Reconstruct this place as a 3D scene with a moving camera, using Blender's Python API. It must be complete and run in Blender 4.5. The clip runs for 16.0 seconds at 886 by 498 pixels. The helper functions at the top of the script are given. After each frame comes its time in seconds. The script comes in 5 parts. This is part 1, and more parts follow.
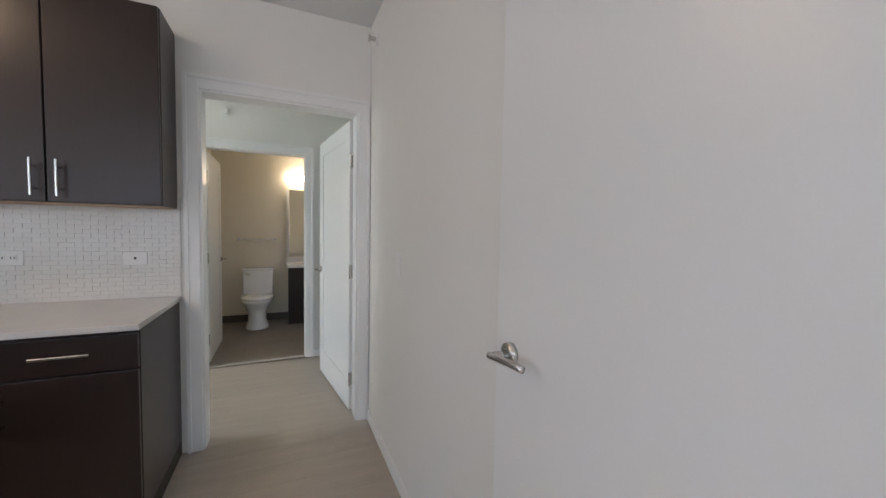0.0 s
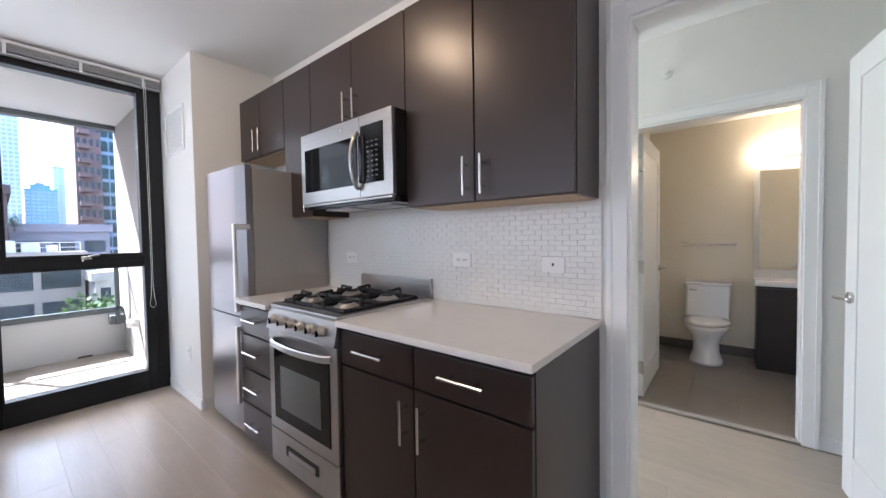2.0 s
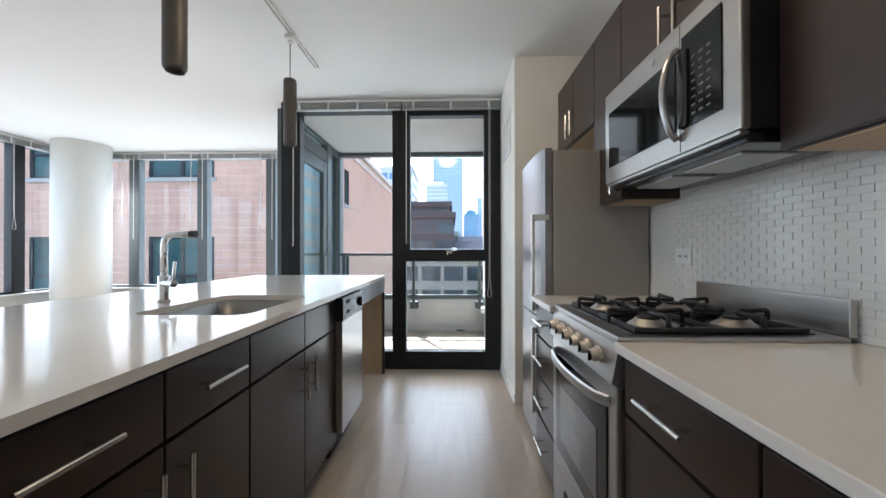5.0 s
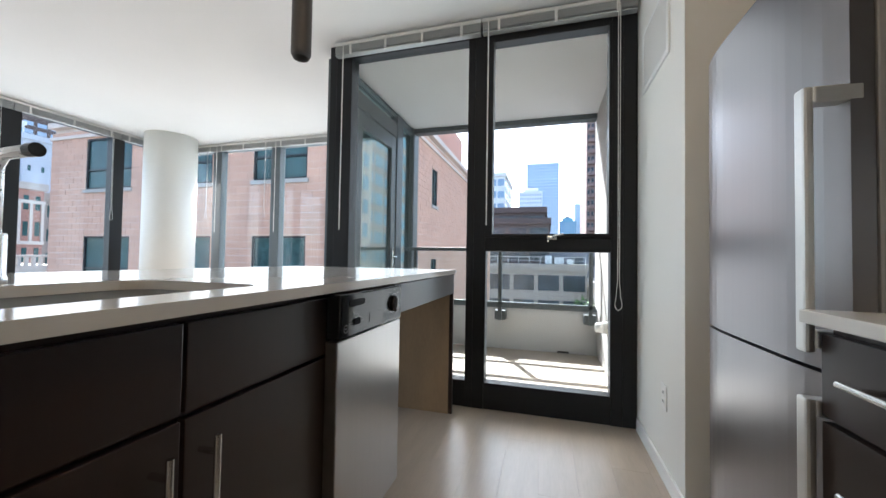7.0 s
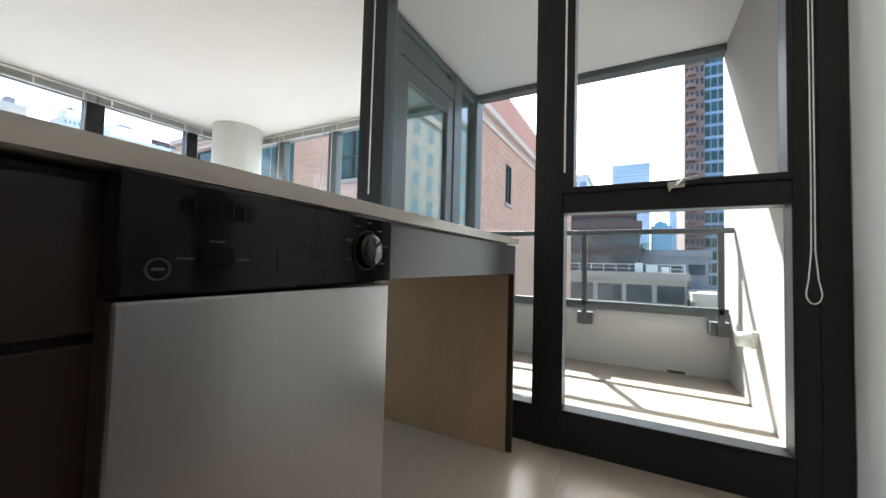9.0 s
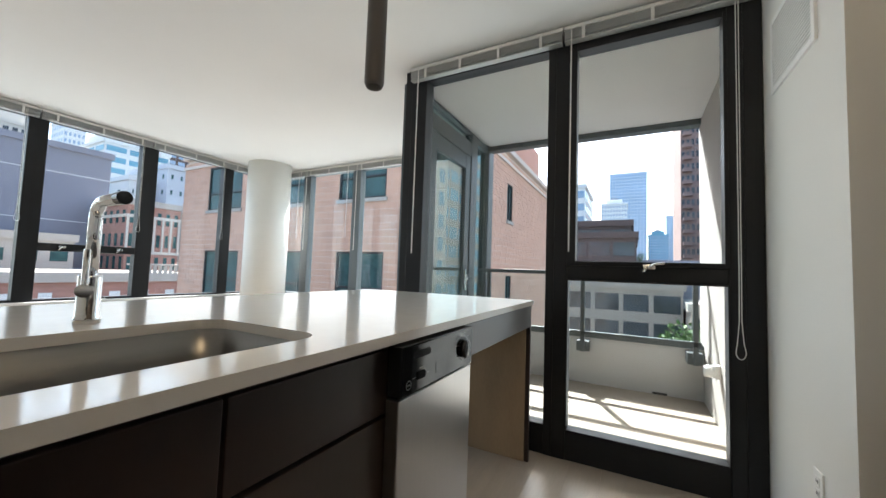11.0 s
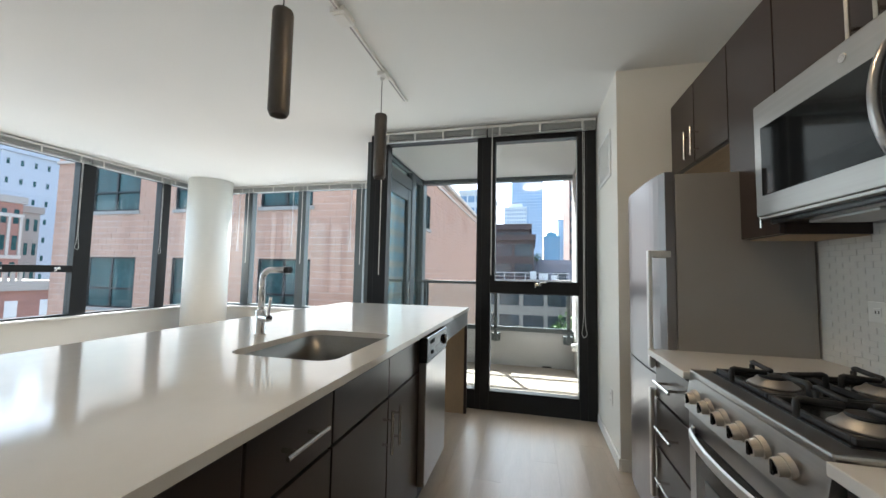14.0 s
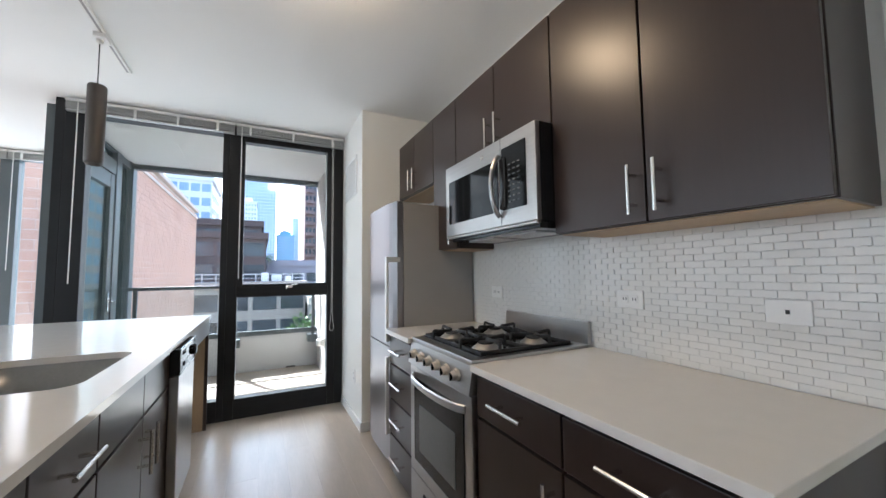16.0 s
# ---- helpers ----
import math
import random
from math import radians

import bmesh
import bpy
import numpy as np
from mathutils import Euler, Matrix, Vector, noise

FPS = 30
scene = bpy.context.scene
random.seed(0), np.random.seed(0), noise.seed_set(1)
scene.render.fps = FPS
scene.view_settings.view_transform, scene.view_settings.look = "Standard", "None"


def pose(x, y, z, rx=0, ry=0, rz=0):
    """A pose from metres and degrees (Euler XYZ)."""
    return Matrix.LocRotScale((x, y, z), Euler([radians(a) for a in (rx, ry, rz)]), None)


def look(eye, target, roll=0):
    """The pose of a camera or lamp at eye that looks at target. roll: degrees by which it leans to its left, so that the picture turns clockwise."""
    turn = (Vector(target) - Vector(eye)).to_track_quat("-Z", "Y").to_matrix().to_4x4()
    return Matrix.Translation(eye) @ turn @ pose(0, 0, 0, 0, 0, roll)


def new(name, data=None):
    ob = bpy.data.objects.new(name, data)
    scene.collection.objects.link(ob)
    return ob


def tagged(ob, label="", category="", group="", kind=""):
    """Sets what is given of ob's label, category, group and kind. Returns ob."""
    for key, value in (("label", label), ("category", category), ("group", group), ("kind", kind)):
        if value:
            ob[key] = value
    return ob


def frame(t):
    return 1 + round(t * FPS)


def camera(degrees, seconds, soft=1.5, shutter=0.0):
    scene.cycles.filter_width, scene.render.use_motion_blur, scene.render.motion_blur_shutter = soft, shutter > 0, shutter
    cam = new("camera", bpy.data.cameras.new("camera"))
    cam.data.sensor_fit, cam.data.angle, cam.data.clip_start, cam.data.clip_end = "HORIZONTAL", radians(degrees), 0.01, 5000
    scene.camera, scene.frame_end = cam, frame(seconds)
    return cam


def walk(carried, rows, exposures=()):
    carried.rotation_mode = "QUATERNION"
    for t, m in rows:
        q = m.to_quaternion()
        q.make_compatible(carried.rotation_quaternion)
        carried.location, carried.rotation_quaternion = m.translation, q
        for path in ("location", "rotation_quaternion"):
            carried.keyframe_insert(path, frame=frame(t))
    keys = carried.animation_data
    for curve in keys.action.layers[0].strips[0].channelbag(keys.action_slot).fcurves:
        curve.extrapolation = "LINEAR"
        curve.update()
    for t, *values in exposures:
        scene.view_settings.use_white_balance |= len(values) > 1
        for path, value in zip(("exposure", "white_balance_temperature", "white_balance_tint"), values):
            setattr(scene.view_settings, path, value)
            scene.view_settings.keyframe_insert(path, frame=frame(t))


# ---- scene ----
cam = camera(101.75, 16.0)
PATH = [
    (0, (0.133, 0.783, 1.324), (0.94, 2.61, 1.223), 1.06),
    (0.5, (0.141, 1.057, 1.314), (0.435, 3.033, 1.217), 0.61),
    (1, (0.132, 1.283, 1.325), (-0.184, 3.256, 1.233), -0.04),
    (1.5, (0.1, 1.516, 1.307), (-0.742, 3.328, 1.221), -0.56),
    (2, (0.014, 1.701, 1.272), (-1.242, 3.256, 1.208), -0.9),
    (2.5, (-0.055, 1.89, 1.249), (-1.701, 3.025, 1.208), -1.1),
    (3, (-0.134, 1.974, 1.204), (-2.006, 2.678, 1.195), -0.72),
    (3.5, (-0.197, 2.036, 1.182), (-2.152, 2.454, 1.189), -0.48),
    (4, (-0.175, 2.119, 1.183), (-2.164, 2.334, 1.205), -0.41),
    (4.2, (-0.173, 2.131, 1.183), (-2.168, 2.273, 1.201), -0.41),
    (6.3, (-0.987, 2.162, 1.075), (-2.959, 1.835, 1.113), 0.49),
    (6.5, (-1.119, 2.163, 1.048), (-3.078, 1.763, 1.094), 0.49),
    (7, (-1.421, 2.096, 1.017), (-3.343, 1.545, 1.067), 0.91),
    (7.5, (-1.692, 2.048, 0.991), (-3.585, 1.406, 1.052), 0.97),
    (8, (-1.947, 2.017, 0.915), (-3.791, 1.245, 0.974), 0.81),
    (8.5, (-2.137, 1.988, 0.847), (-3.919, 1.083, 0.911), 1.37),
    (9, (-2.151, 1.988, 0.822), (-3.913, 1.047, 0.903), 1.53),
    (9.5, (-2.07, 2.011, 0.881), (-3.826, 1.058, 0.974), 1.62),
    (10, (-1.881, 2.023, 0.976), (-3.638, 1.073, 1.084), 1.85),
    (12.5, (-1.062, 2.079, 1.193), (-2.902, 1.305, 1.316), 1.61),
    (13, (-0.833, 2.054, 1.213), (-2.729, 1.431, 1.343), 1.28),
    (13.5, (-0.608, 2.086, 1.222), (-2.52, 1.515, 1.357), 1.17),
    (14, (-0.472, 2.067, 1.256), (-2.411, 1.593, 1.384), 1.09),
    (14.5, (-0.419, 2.001, 1.247), (-2.413, 1.91, 1.379), 0.76),
    (15, (-0.342, 1.961, 1.254), (-2.306, 2.313, 1.389), -0.06),
    (15.5, (-0.215, 1.887, 1.267), (-2.126, 2.46, 1.401), -0.29),
    (16, (-0.12, 1.888, 1.268), (-1.901, 2.788, 1.401), -0.66),
]
EXPO = [(0, 2.4, 5950, 18), (0.5, 2.66, 5750, 17), (1, 2.98, 5720, 17), (1.5, 3.16, 5700, 17), (2.0, 2.96, 5750, 21), (2.5, 2.6, 5400, 19), (3, 2.75, 5600, 17), (3.5, 2.73, 5800, 15), (4.2, 2.61, 5850, 12), (6.5, 2.41, 5950, 12), (8, 2.22, 6200, 13), (8.5, 2.28, 6250, 12), (9.5, 2.3, 6300, 10), (10, 2.12, 6300, 10), (12.5, 2.08, 6450, 11), (13.5, 2.13, 6200, 9.5), (14.5, 2.34, 6150, 9), (15.0, 2.43, 6050, 11), (16, 2.72, 5800, 13)]
walk(cam, [(t, look(eye, target, roll)) for t, eye, target, roll in PATH], exposures=EXPO)

# ---- light ----
world = bpy.data.worlds.new("world")
scene.world = world
world.use_nodes = True
wn = world.node_tree.nodes
sky = wn.new("ShaderNodeTexSky")
sky.sky_type, sky.sun_disc = "NISHITA", False
SUN = Vector((1.0, 0.5, -1.313)).normalized()
sky.sun_elevation = math.asin(-SUN.z)
sky.sun_rotation = math.atan2(-SUN.x, -SUN.y)
sky.air_density, sky.dust_density = 1.0, 2.5
world.node_tree.links.new(sky.outputs[0], wn["Background"].inputs[0])
wn["Background"].inputs[1].default_value = 0.15
sun = new("sun", bpy.data.lights.new("sun", "SUN"))
sun.data.energy, sun.data.angle, sun.data.color = 4.3, radians(0.53), (1.0, 0.98, 0.96)
sun.matrix_world = look((-20, -9, 28), Vector((-20, -9, 28)) + SUN)


def sky_lamp(name, at, to, w, h, watts):
    """Skylight that enters at a window's opening."""
    la = new(name, bpy.data.lights.new(name, "AREA"))
    la.data.shape, la.data.size, la.data.size_y, la.data.energy, la.data.color = "RECTANGLE", w, h, watts, (0.95, 0.98, 1.0)
    la.matrix_world = look(at, to)
    return la


sky_lamp("sky_south", (-2.7, -3.70, 1.6), (-2.7, 0, 1.6), 5.6, 1.9, 12)
sky_lamp("sky_west", (-5.85, -1.5, 1.6), (0, -1.5, 1.6), 3.8, 1.9, 8.5)
sky_lamp("sky_balcony", (-4.02, 1.55, 1.35), (0, 1.55, 1.35), 1.85, 2.35, 3.1)
# added lamp at an unseen bedroom opening; brightens the hall with greenish light
sky_lamp("sky_unseen_bedroom", (-3.25, 4.1, 1.5), (0, 4.1, 1.5), 1.2, 1.6, 4.8).data.color = (0.86, 1.0, 0.90)


# ---- materials ----
def mat(name, base, rough=0.5, metal=0.0, var=0.12, scale=(6, 6, 6), bump=0.0, fine=60.0, spec=0.5, coat=0.0, rvar=0.1, island=False, obj=0.0):
    m = bpy.data.materials.new(name)
    m.use_nodes = True
    nt = m.node_tree
    n, l = nt.nodes, nt.links
    b = n["Principled BSDF"]
    tc = n.new("ShaderNodeTexCoord")
    mp = n.new("ShaderNodeMapping")
    mp.inputs["Scale"].default_value = scale
    l.new(tc.outputs["Object"], mp.inputs[0])
    t1 = n.new("ShaderNodeTexNoise")
    t1.inputs["Scale"].default_value, t1.inputs["Detail"].default_value = 1.0, 5
    t2 = n.new("ShaderNodeTexNoise")
    t2.inputs["Scale"].default_value, t2.inputs["Detail"].default_value = fine / 6.0, 3
    l.new(mp.outputs[0], t1.inputs[0])
    l.new(mp.outputs[0], t2.inputs[0])
    add = n.new("ShaderNodeMath")
    add.operation = "MULTIPLY_ADD"
    l.new(t2.outputs["Fac"], add.inputs[0])
    add.inputs[1].default_value = 0.5
    l.new(t1.outputs["Fac"], add.inputs[2])
    last = add.outputs[0]
    if obj or island:
        src = n.new("ShaderNodeNewGeometry").outputs["Random Per Island"] if island else n.new("ShaderNodeObjectInfo").outputs["Random"]
        ad2 = n.new("ShaderNodeMath")
        ad2.operation = "MULTIPLY_ADD"
        l.new(src, ad2.inputs[0])
        ad2.inputs[1].default_value = obj or 0.6
        l.new(last, ad2.inputs[2])
        last = ad2.outputs[0]
    mr = n.new("ShaderNodeMapRange")
    top = 1.05 + (obj or (0.6 if island else 0))
    mr.inputs["From Min"].default_value, mr.inputs["From Max"].default_value = 0.45, top
    l.new(last, mr.inputs[0])
    mix = n.new("ShaderNodeMix")
    mix.data_type = "RGBA"
    lo = [c * (1 - var) for c in base]
    hi = [min(1, c * (1 + var)) for c in base]
    mix.inputs[6].default_value = (*lo, 1)
    mix.inputs[7].default_value = (*hi, 1)
    l.new(mr.outputs[0], mix.inputs[0])
    l.new(mix.outputs[2], b.inputs["Base Color"])
    rr = n.new("ShaderNodeMapRange")
    rr.inputs["To Min"].default_value, rr.inputs["To Max"].default_value = max(0.02, rough * (1 - rvar)), min(1, rough * (1 + rvar))
    l.new(t1.outputs["Fac"], rr.inputs[0])
    l.new(rr.outputs[0], b.inputs["Roughness"])
    b.inputs["Metallic"].default_value = metal
    b.inputs["Specular IOR Level"].default_value = spec
    b.inputs["Coat Weight"].default_value = coat
    if bump:
        bp = n.new("ShaderNodeBump")
        bp.inputs["Strength"].default_value, bp.inputs["Distance"].default_value = bump, 0.002
        l.new(add.outputs[0], bp.inputs["Height"])
        l.new(bp.outputs[0], b.inputs["Normal"])
    return m


def glass_mat(name, tint, base=0.025, rough=0.0):
    m = bpy.data.materials.new(name)
    m.use_nodes = True
    nt = m.node_tree
    n, l = nt.nodes, nt.links
    n.remove(n["Principled BSDF"])
    tr, gl, lw, mx = n.new("ShaderNodeBsdfTransparent"), n.new("ShaderNodeBsdfGlossy"), n.new("ShaderNodeLayerWeight"), n.new("ShaderNodeMixShader")
    pw, ad = n.new("ShaderNodeMath"), n.new("ShaderNodeMath")
    pw.operation, pw.inputs[1].default_value = "POWER", 4.5
    ad.operation, ad.inputs[1].default_value, ad.inputs[2].default_value = "MULTIPLY_ADD", 0.7, base
    tr.inputs[0].default_value = (*tint, 1)
    gl.inputs["Roughness"].default_value = rough
    l.new(lw.outputs["Facing"], pw.inputs[0])
    l.new(pw.outputs[0], ad.inputs[0])
    l.new(ad.outputs[0], mx.inputs[0])
    l.new(tr.outputs[0], mx.inputs[1])
    l.new(gl.outputs[0], mx.inputs[2])
    l.new(mx.outputs[0], n["Material Output"].inputs[0])
    return m


def glow_mat(name, colour, strength):
    m = bpy.data.materials.new(name)
    m.use_nodes = True
    b = m.node_tree.nodes["Principled BSDF"]
    b.inputs["Base Color"].default_value = (0.9, 0.88, 0.84, 1)
    b.inputs["Emission Color"].default_value = (*colour, 1)
    b.inputs["Emission Strength"].default_value = strength
    return m


WALL = mat("wall_paint", (0.80, 0.79, 0.745), 0.6, var=0.025, scale=(1.2, 1.2, 1.2), bump=0.08, fine=1500, spec=0.3)
CEIL = mat("ceiling_paint", (0.82, 0.82, 0.80), 0.75, var=0.02, scale=(1, 1, 1), bump=0.06, fine=1200, spec=0.25)
TRIM = mat("trim_paint", (0.83, 0.83, 0.81), 0.35, var=0.02, scale=(3, 3, 3), bump=0.03, fine=400)
DOORW = mat("door_paint", (0.82, 0.82, 0.80), 0.32, var=0.02, scale=(2, 2, 2), bump=0.04, fine=600)
WOOD = mat("espresso_wood", (0.030, 0.0185, 0.0148), 0.30, var=0.07, scale=(60, 60, 2.5), fine=14, spec=0.50, rvar=0.03)
WOODH = mat("espresso_wood_edge", (0.022, 0.012, 0.009), 0.42, var=0.3, scale=(55, 55, 2.2), bump=0.05, fine=18, spec=0.4)
CARCASS = mat("maple_laminate", (0.50, 0.36, 0.22), 0.5, var=0.12, scale=(3, 40, 40), bump=0.03, fine=20)
KRAFT = mat("raw_panel", (0.30, 0.205, 0.115), 0.7, var=0.12, scale=(8, 8, 3), bump=0.1, fine=60)
QUARTZ = mat("quartz", (0.67, 0.645, 0.605), 0.10, var=0.025, scale=(14, 14, 14), fine=260, spec=0.31)
STEEL = mat("brushed_steel", (0.44, 0.43, 0.425), 0.30, metal=1.0, var=0.025, scale=(60, 60, 1.5), fine=8, rvar=0.05)
STEELH = mat("brushed_steel_level", (0.50, 0.485, 0.47), 0.30, metal=1.0, var=0.06, scale=(1.5, 90, 90), fine=8, rvar=0.12)
FRSIDE = mat("fridge_grey_enamel", (0.32, 0.31, 0.30), 0.42, metal=0.3, var=0.05, scale=(4, 4, 4), bump=0.04, fine=900)
NICKEL = mat("satin_nickel", (0.66, 0.64, 0.61), 0.25, metal=1.0, var=0.04)
CHROME = mat("chrome", (0.78, 0.78, 0.79), 0.06, metal=1.0, var=0.02)
BLACK = mat("black_enamel", (0.012, 0.012, 0.013), 0.14, var=0.1)
IRON = mat("cast_iron", (0.018, 0.018, 0.019), 0.55, var=0.3, bump=0.2, fine=300)
BLKGLASS = mat("black_glass", (0.008, 0.009, 0.010), 0.05, var=0.1, spec=0.25)
OVENGLASS = mat("oven_glass", (0.10, 0.11, 0.11), 0.06, var=0.1, spec=0.8)
BONZE = mat("dark_bronze_frame", (0.013, 0.0135, 0.015), 0.48, var=0.12, scale=(4, 4, 4), bump=0.03, fine=500, spec=0.28)
GREYFR = mat("grey_aluminium_frame", (0.085, 0.102, 0.108), 0.4, var=0.08, scale=(4, 4, 4), bump=0.03, fine=500)
PLASTIC = mat("white_plastic", (0.80, 0.79, 0.76), 0.35, var=0.02)
DARKPL = mat("dark_slot", (0.03, 0.03, 0.03), 0.6, var=0.1)
BLIND = mat("blind_slats", (0.42, 0.43, 0.42), 0.45, var=0.08, scale=(2, 2, 90), fine=30)
CORD = mat("cord", (0.72, 0.71, 0.68), 0.7, var=0.05)
PEND = mat("pendant_bronze", (0.085, 0.075, 0.068), 0.42, metal=0.35, var=0.06)
PORC = mat("porcelain", (0.82, 0.81, 0.78), 0.08, var=0.01)
TILE = mat("glazed_tile", (0.76, 0.745, 0.705), 0.13, var=0.05, scale=(25, 25, 25), bump=0.12, fine=30, obj=0.5)
GROUT = mat("grout", (0.70, 0.685, 0.65), 0.85, var=0.06, scale=(30, 30, 30), bump=0.2, fine=300)
PLANK = mat("vinyl_plank", (0.42, 0.36, 0.29), 0.30, var=0.13, scale=(2.2, 16, 16), bump=0.02, fine=40, obj=0.25, rvar=0.14)
SUBFL = mat("plank_joint", (0.30, 0.255, 0.205), 0.7)
BATHT = mat("bath_floor_tile", (0.22, 0.195, 0.165), 0.4, var=0.1, scale=(5, 5, 5), bump=0.05, fine=100, obj=0.3)
BATHB = mat("bath_base_tile", (0.11, 0.095, 0.08), 0.4, var=0.1)
CONC = mat("balcony_concrete", (0.52, 0.515, 0.51), 0.85, var=0.10, scale=(2, 2, 2), bump=0.25, fine=200)
STUCCO = mat("stucco", (0.46, 0.44, 0.415), 0.9, var=0.06, scale=(2, 2, 2), bump=0.6, fine=500)
SOFFIT = mat("balcony_soffit", (0.80, 0.79, 0.78), 0.85, var=0.04, scale=(1.5, 1.5, 1.5), bump=0.1, fine=300)
PANE = glass_mat("window_glass", (0.93, 0.96, 0.95))
RGLASS = glass_mat("balcony_glass", (0.48, 0.60, 0.61), 0.15)
FROST = mat("frosted_glass", (0.8, 0.8, 0.78), 0.3)
BRICKM = mat("brick_block", (0.62, 0.355, 0.25), 0.9, var=0.13, scale=(1.5, 1.5, 1.5), bump=0.3, fine=80, island=True)
MORTAR = mat("mortar", (0.70, 0.56, 0.47), 0.95, var=0.08)
REDBR = mat("red_brick", (0.36, 0.19, 0.15), 0.9, var=0.2, scale=(0.6, 0.6, 3), bump=0.2)
STONE = mat("pale_stone", (0.42, 0.375, 0.33), 0.85, var=0.08)
BEIGE = mat("beige_concrete", (0.30, 0.265, 0.235), 0.85, var=0.1, scale=(0.3, 0.3, 0.3))
SLAB = mat("pale_grey_plaster", (0.44, 0.47, 0.52), 0.85, var=0.06, scale=(0.2, 0.2, 0.2))
BEIGEL = mat("pale_limestone", (0.55, 0.50, 0.44), 0.85, var=0.08, scale=(0.2, 0.2, 0.2))
BROWN = mat("brown_masonry", (0.085, 0.06, 0.055), 0.85, var=0.15, scale=(0.3, 0.3, 0.3))
WHITEB = mat("white_precast", (0.70, 0.70, 0.68), 0.8, var=0.06, scale=(0.1, 0.1, 0.1))
GREYB = mat("slate_cladding", (0.20, 0.20, 0.24), 0.7, var=0.08, scale=(0.2, 0.2, 0.2))
BLUEG = mat("tower_glass", (0.20, 0.30, 0.42), 0.2, var=0.3, scale=(0.12, 0.12, 0.3), spec=0.8)
DKGLASS = mat("building_window", (0.035, 0.085, 0.085), 0.10, var=0.6, scale=(0.7, 0.7, 0.7), spec=0.2)
CITYGL = mat("dark_city_glass", (0.045, 0.055, 0.065), 0.15, var=0.7, scale=(0.5, 0.5, 0.5), spec=0.35)
RIBBED = mat("red_ribbed_cladding", (0.58, 0.25, 0.16), 0.6, var=0.08, scale=(0.5, 0.5, 9), bump=0.3)
ASPH = mat("city_ground", (0.09, 0.09, 0.09), 0.9, var=0.2, scale=(0.05, 0.05, 0.05))
LEAF = mat("foliage", (0.07, 0.13, 0.03), 0.7, var=0.4, island=True)
VOID = mat("black_recess", (0.003, 0.003, 0.004), 0.7, var=0.1, spec=0.1)
INK = mat("panel_print", (0.085, 0.085, 0.085), 0.5, var=0.05)
FRDOOR = mat("fridge_steel", (0.30, 0.285, 0.29), 0.33, metal=1.0, var=0.02, scale=(90, 1.5, 1.5), fine=8, rvar=0.02)
SINKM = mat("sink_steel", (0.25, 0.245, 0.235), 0.34, metal=1.0, var=0.06, scale=(1.5, 90, 90), fine=8)
RAILGL = glass_mat("railing_glass", (0.92, 0.96, 0.95), 0.03)
TOWERB = mat("brown_tower_brick", (0.24, 0.155, 0.135), 0.9, var=0.15, scale=(0.3, 0.3, 0.3))
BURN = mat("burner_aluminium", (0.42, 0.40, 0.375), 0.48, metal=0.9, var=0.15, fine=90)
HANDM = mat("satin_steel_handle", (0.72, 0.71, 0.69), 0.42, metal=1.0, var=0.03)
# distance haze is mixed into these two pale blues of the far towers
HAZE = mat("haze_tinted_tower_glass", (0.46, 0.54, 0.64), 0.3, var=0.15, scale=(0.05, 0.05, 0.1))
HAZED = mat("haze_tinted_tower_window", (0.27, 0.37, 0.50), 0.3, var=0.2, scale=(0.05, 0.05, 0.1))
TEALG = mat("teal_tower_glass", (0.14, 0.34, 0.44), 0.25, var=0.2, scale=(0.08, 0.08, 0.2))
LAMP = glow_mat("lamp_dome", (1.0, 0.72, 0.42), 6.5)
VANL = glow_mat("vanity_lamp", (1.0, 0.80, 0.52), 4.6)


# ---- building blocks ----
def box(bm, x0, x1, y0, y1, z0, z1, bev=0.0):
    xs, ys, zs = sorted((x0, x1)), sorted((y0, y1)), sorted((z0, z1))
    m = Matrix.LocRotScale(((xs[0] + xs[1]) / 2, (ys[0] + ys[1]) / 2, (zs[0] + zs[1]) / 2), None, (xs[1] - xs[0], ys[1] - ys[0], zs[1] - zs[0]))
    v = bmesh.ops.create_cube(bm, size=1.0, matrix=m)["verts"]
    if bev:
        e = list({ed for w in v for ed in w.link_edges})
        bmesh.ops.bevel(bm, geom=e, offset=bev, segments=2, affect="EDGES", profile=0.6)
    return bm


def rod(bm, p0, p1, r, seg=14, r2=None, cap=True):
    p0, p1 = Vector(p0), Vector(p1)
    d = p1 - p0
    m = Matrix.Translation((p0 + p1) / 2) @ d.to_track_quat("Z", "Y").to_matrix().to_4x4()
    bmesh.ops.create_cone(bm, cap_ends=cap, segments=seg, radius1=r, radius2=r if r2 is None else r2, depth=d.length, matrix=m)
    return bm


def tube(bm, pts, r, seg=10):
    """A round bar along a line of points."""
    pts = [Vector(p) for p in pts]
    rings = []
    for i, p in enumerate(pts):
        d = (pts[min(i + 1, len(pts) - 1)] - pts[max(i - 1, 0)]).normalized()
        side = d.cross(Vector((0.31, 0.22, 0.93))).normalized()
        up = side.cross(d)
        rings.append([bm.verts.new(p + r * (math.cos(a) * side + math.sin(a) * up)) for a in (2 * math.pi * k / seg for k in range(seg))])
    for a, b in zip(rings, rings[1:]):
        for k in range(seg):
            bm.faces.new((a[k], a[(k + 1) % seg], b[(k + 1) % seg], b[k]))
    bm.faces.new(rings[0][::-1])
    bm.faces.new(rings[-1])
    return bm


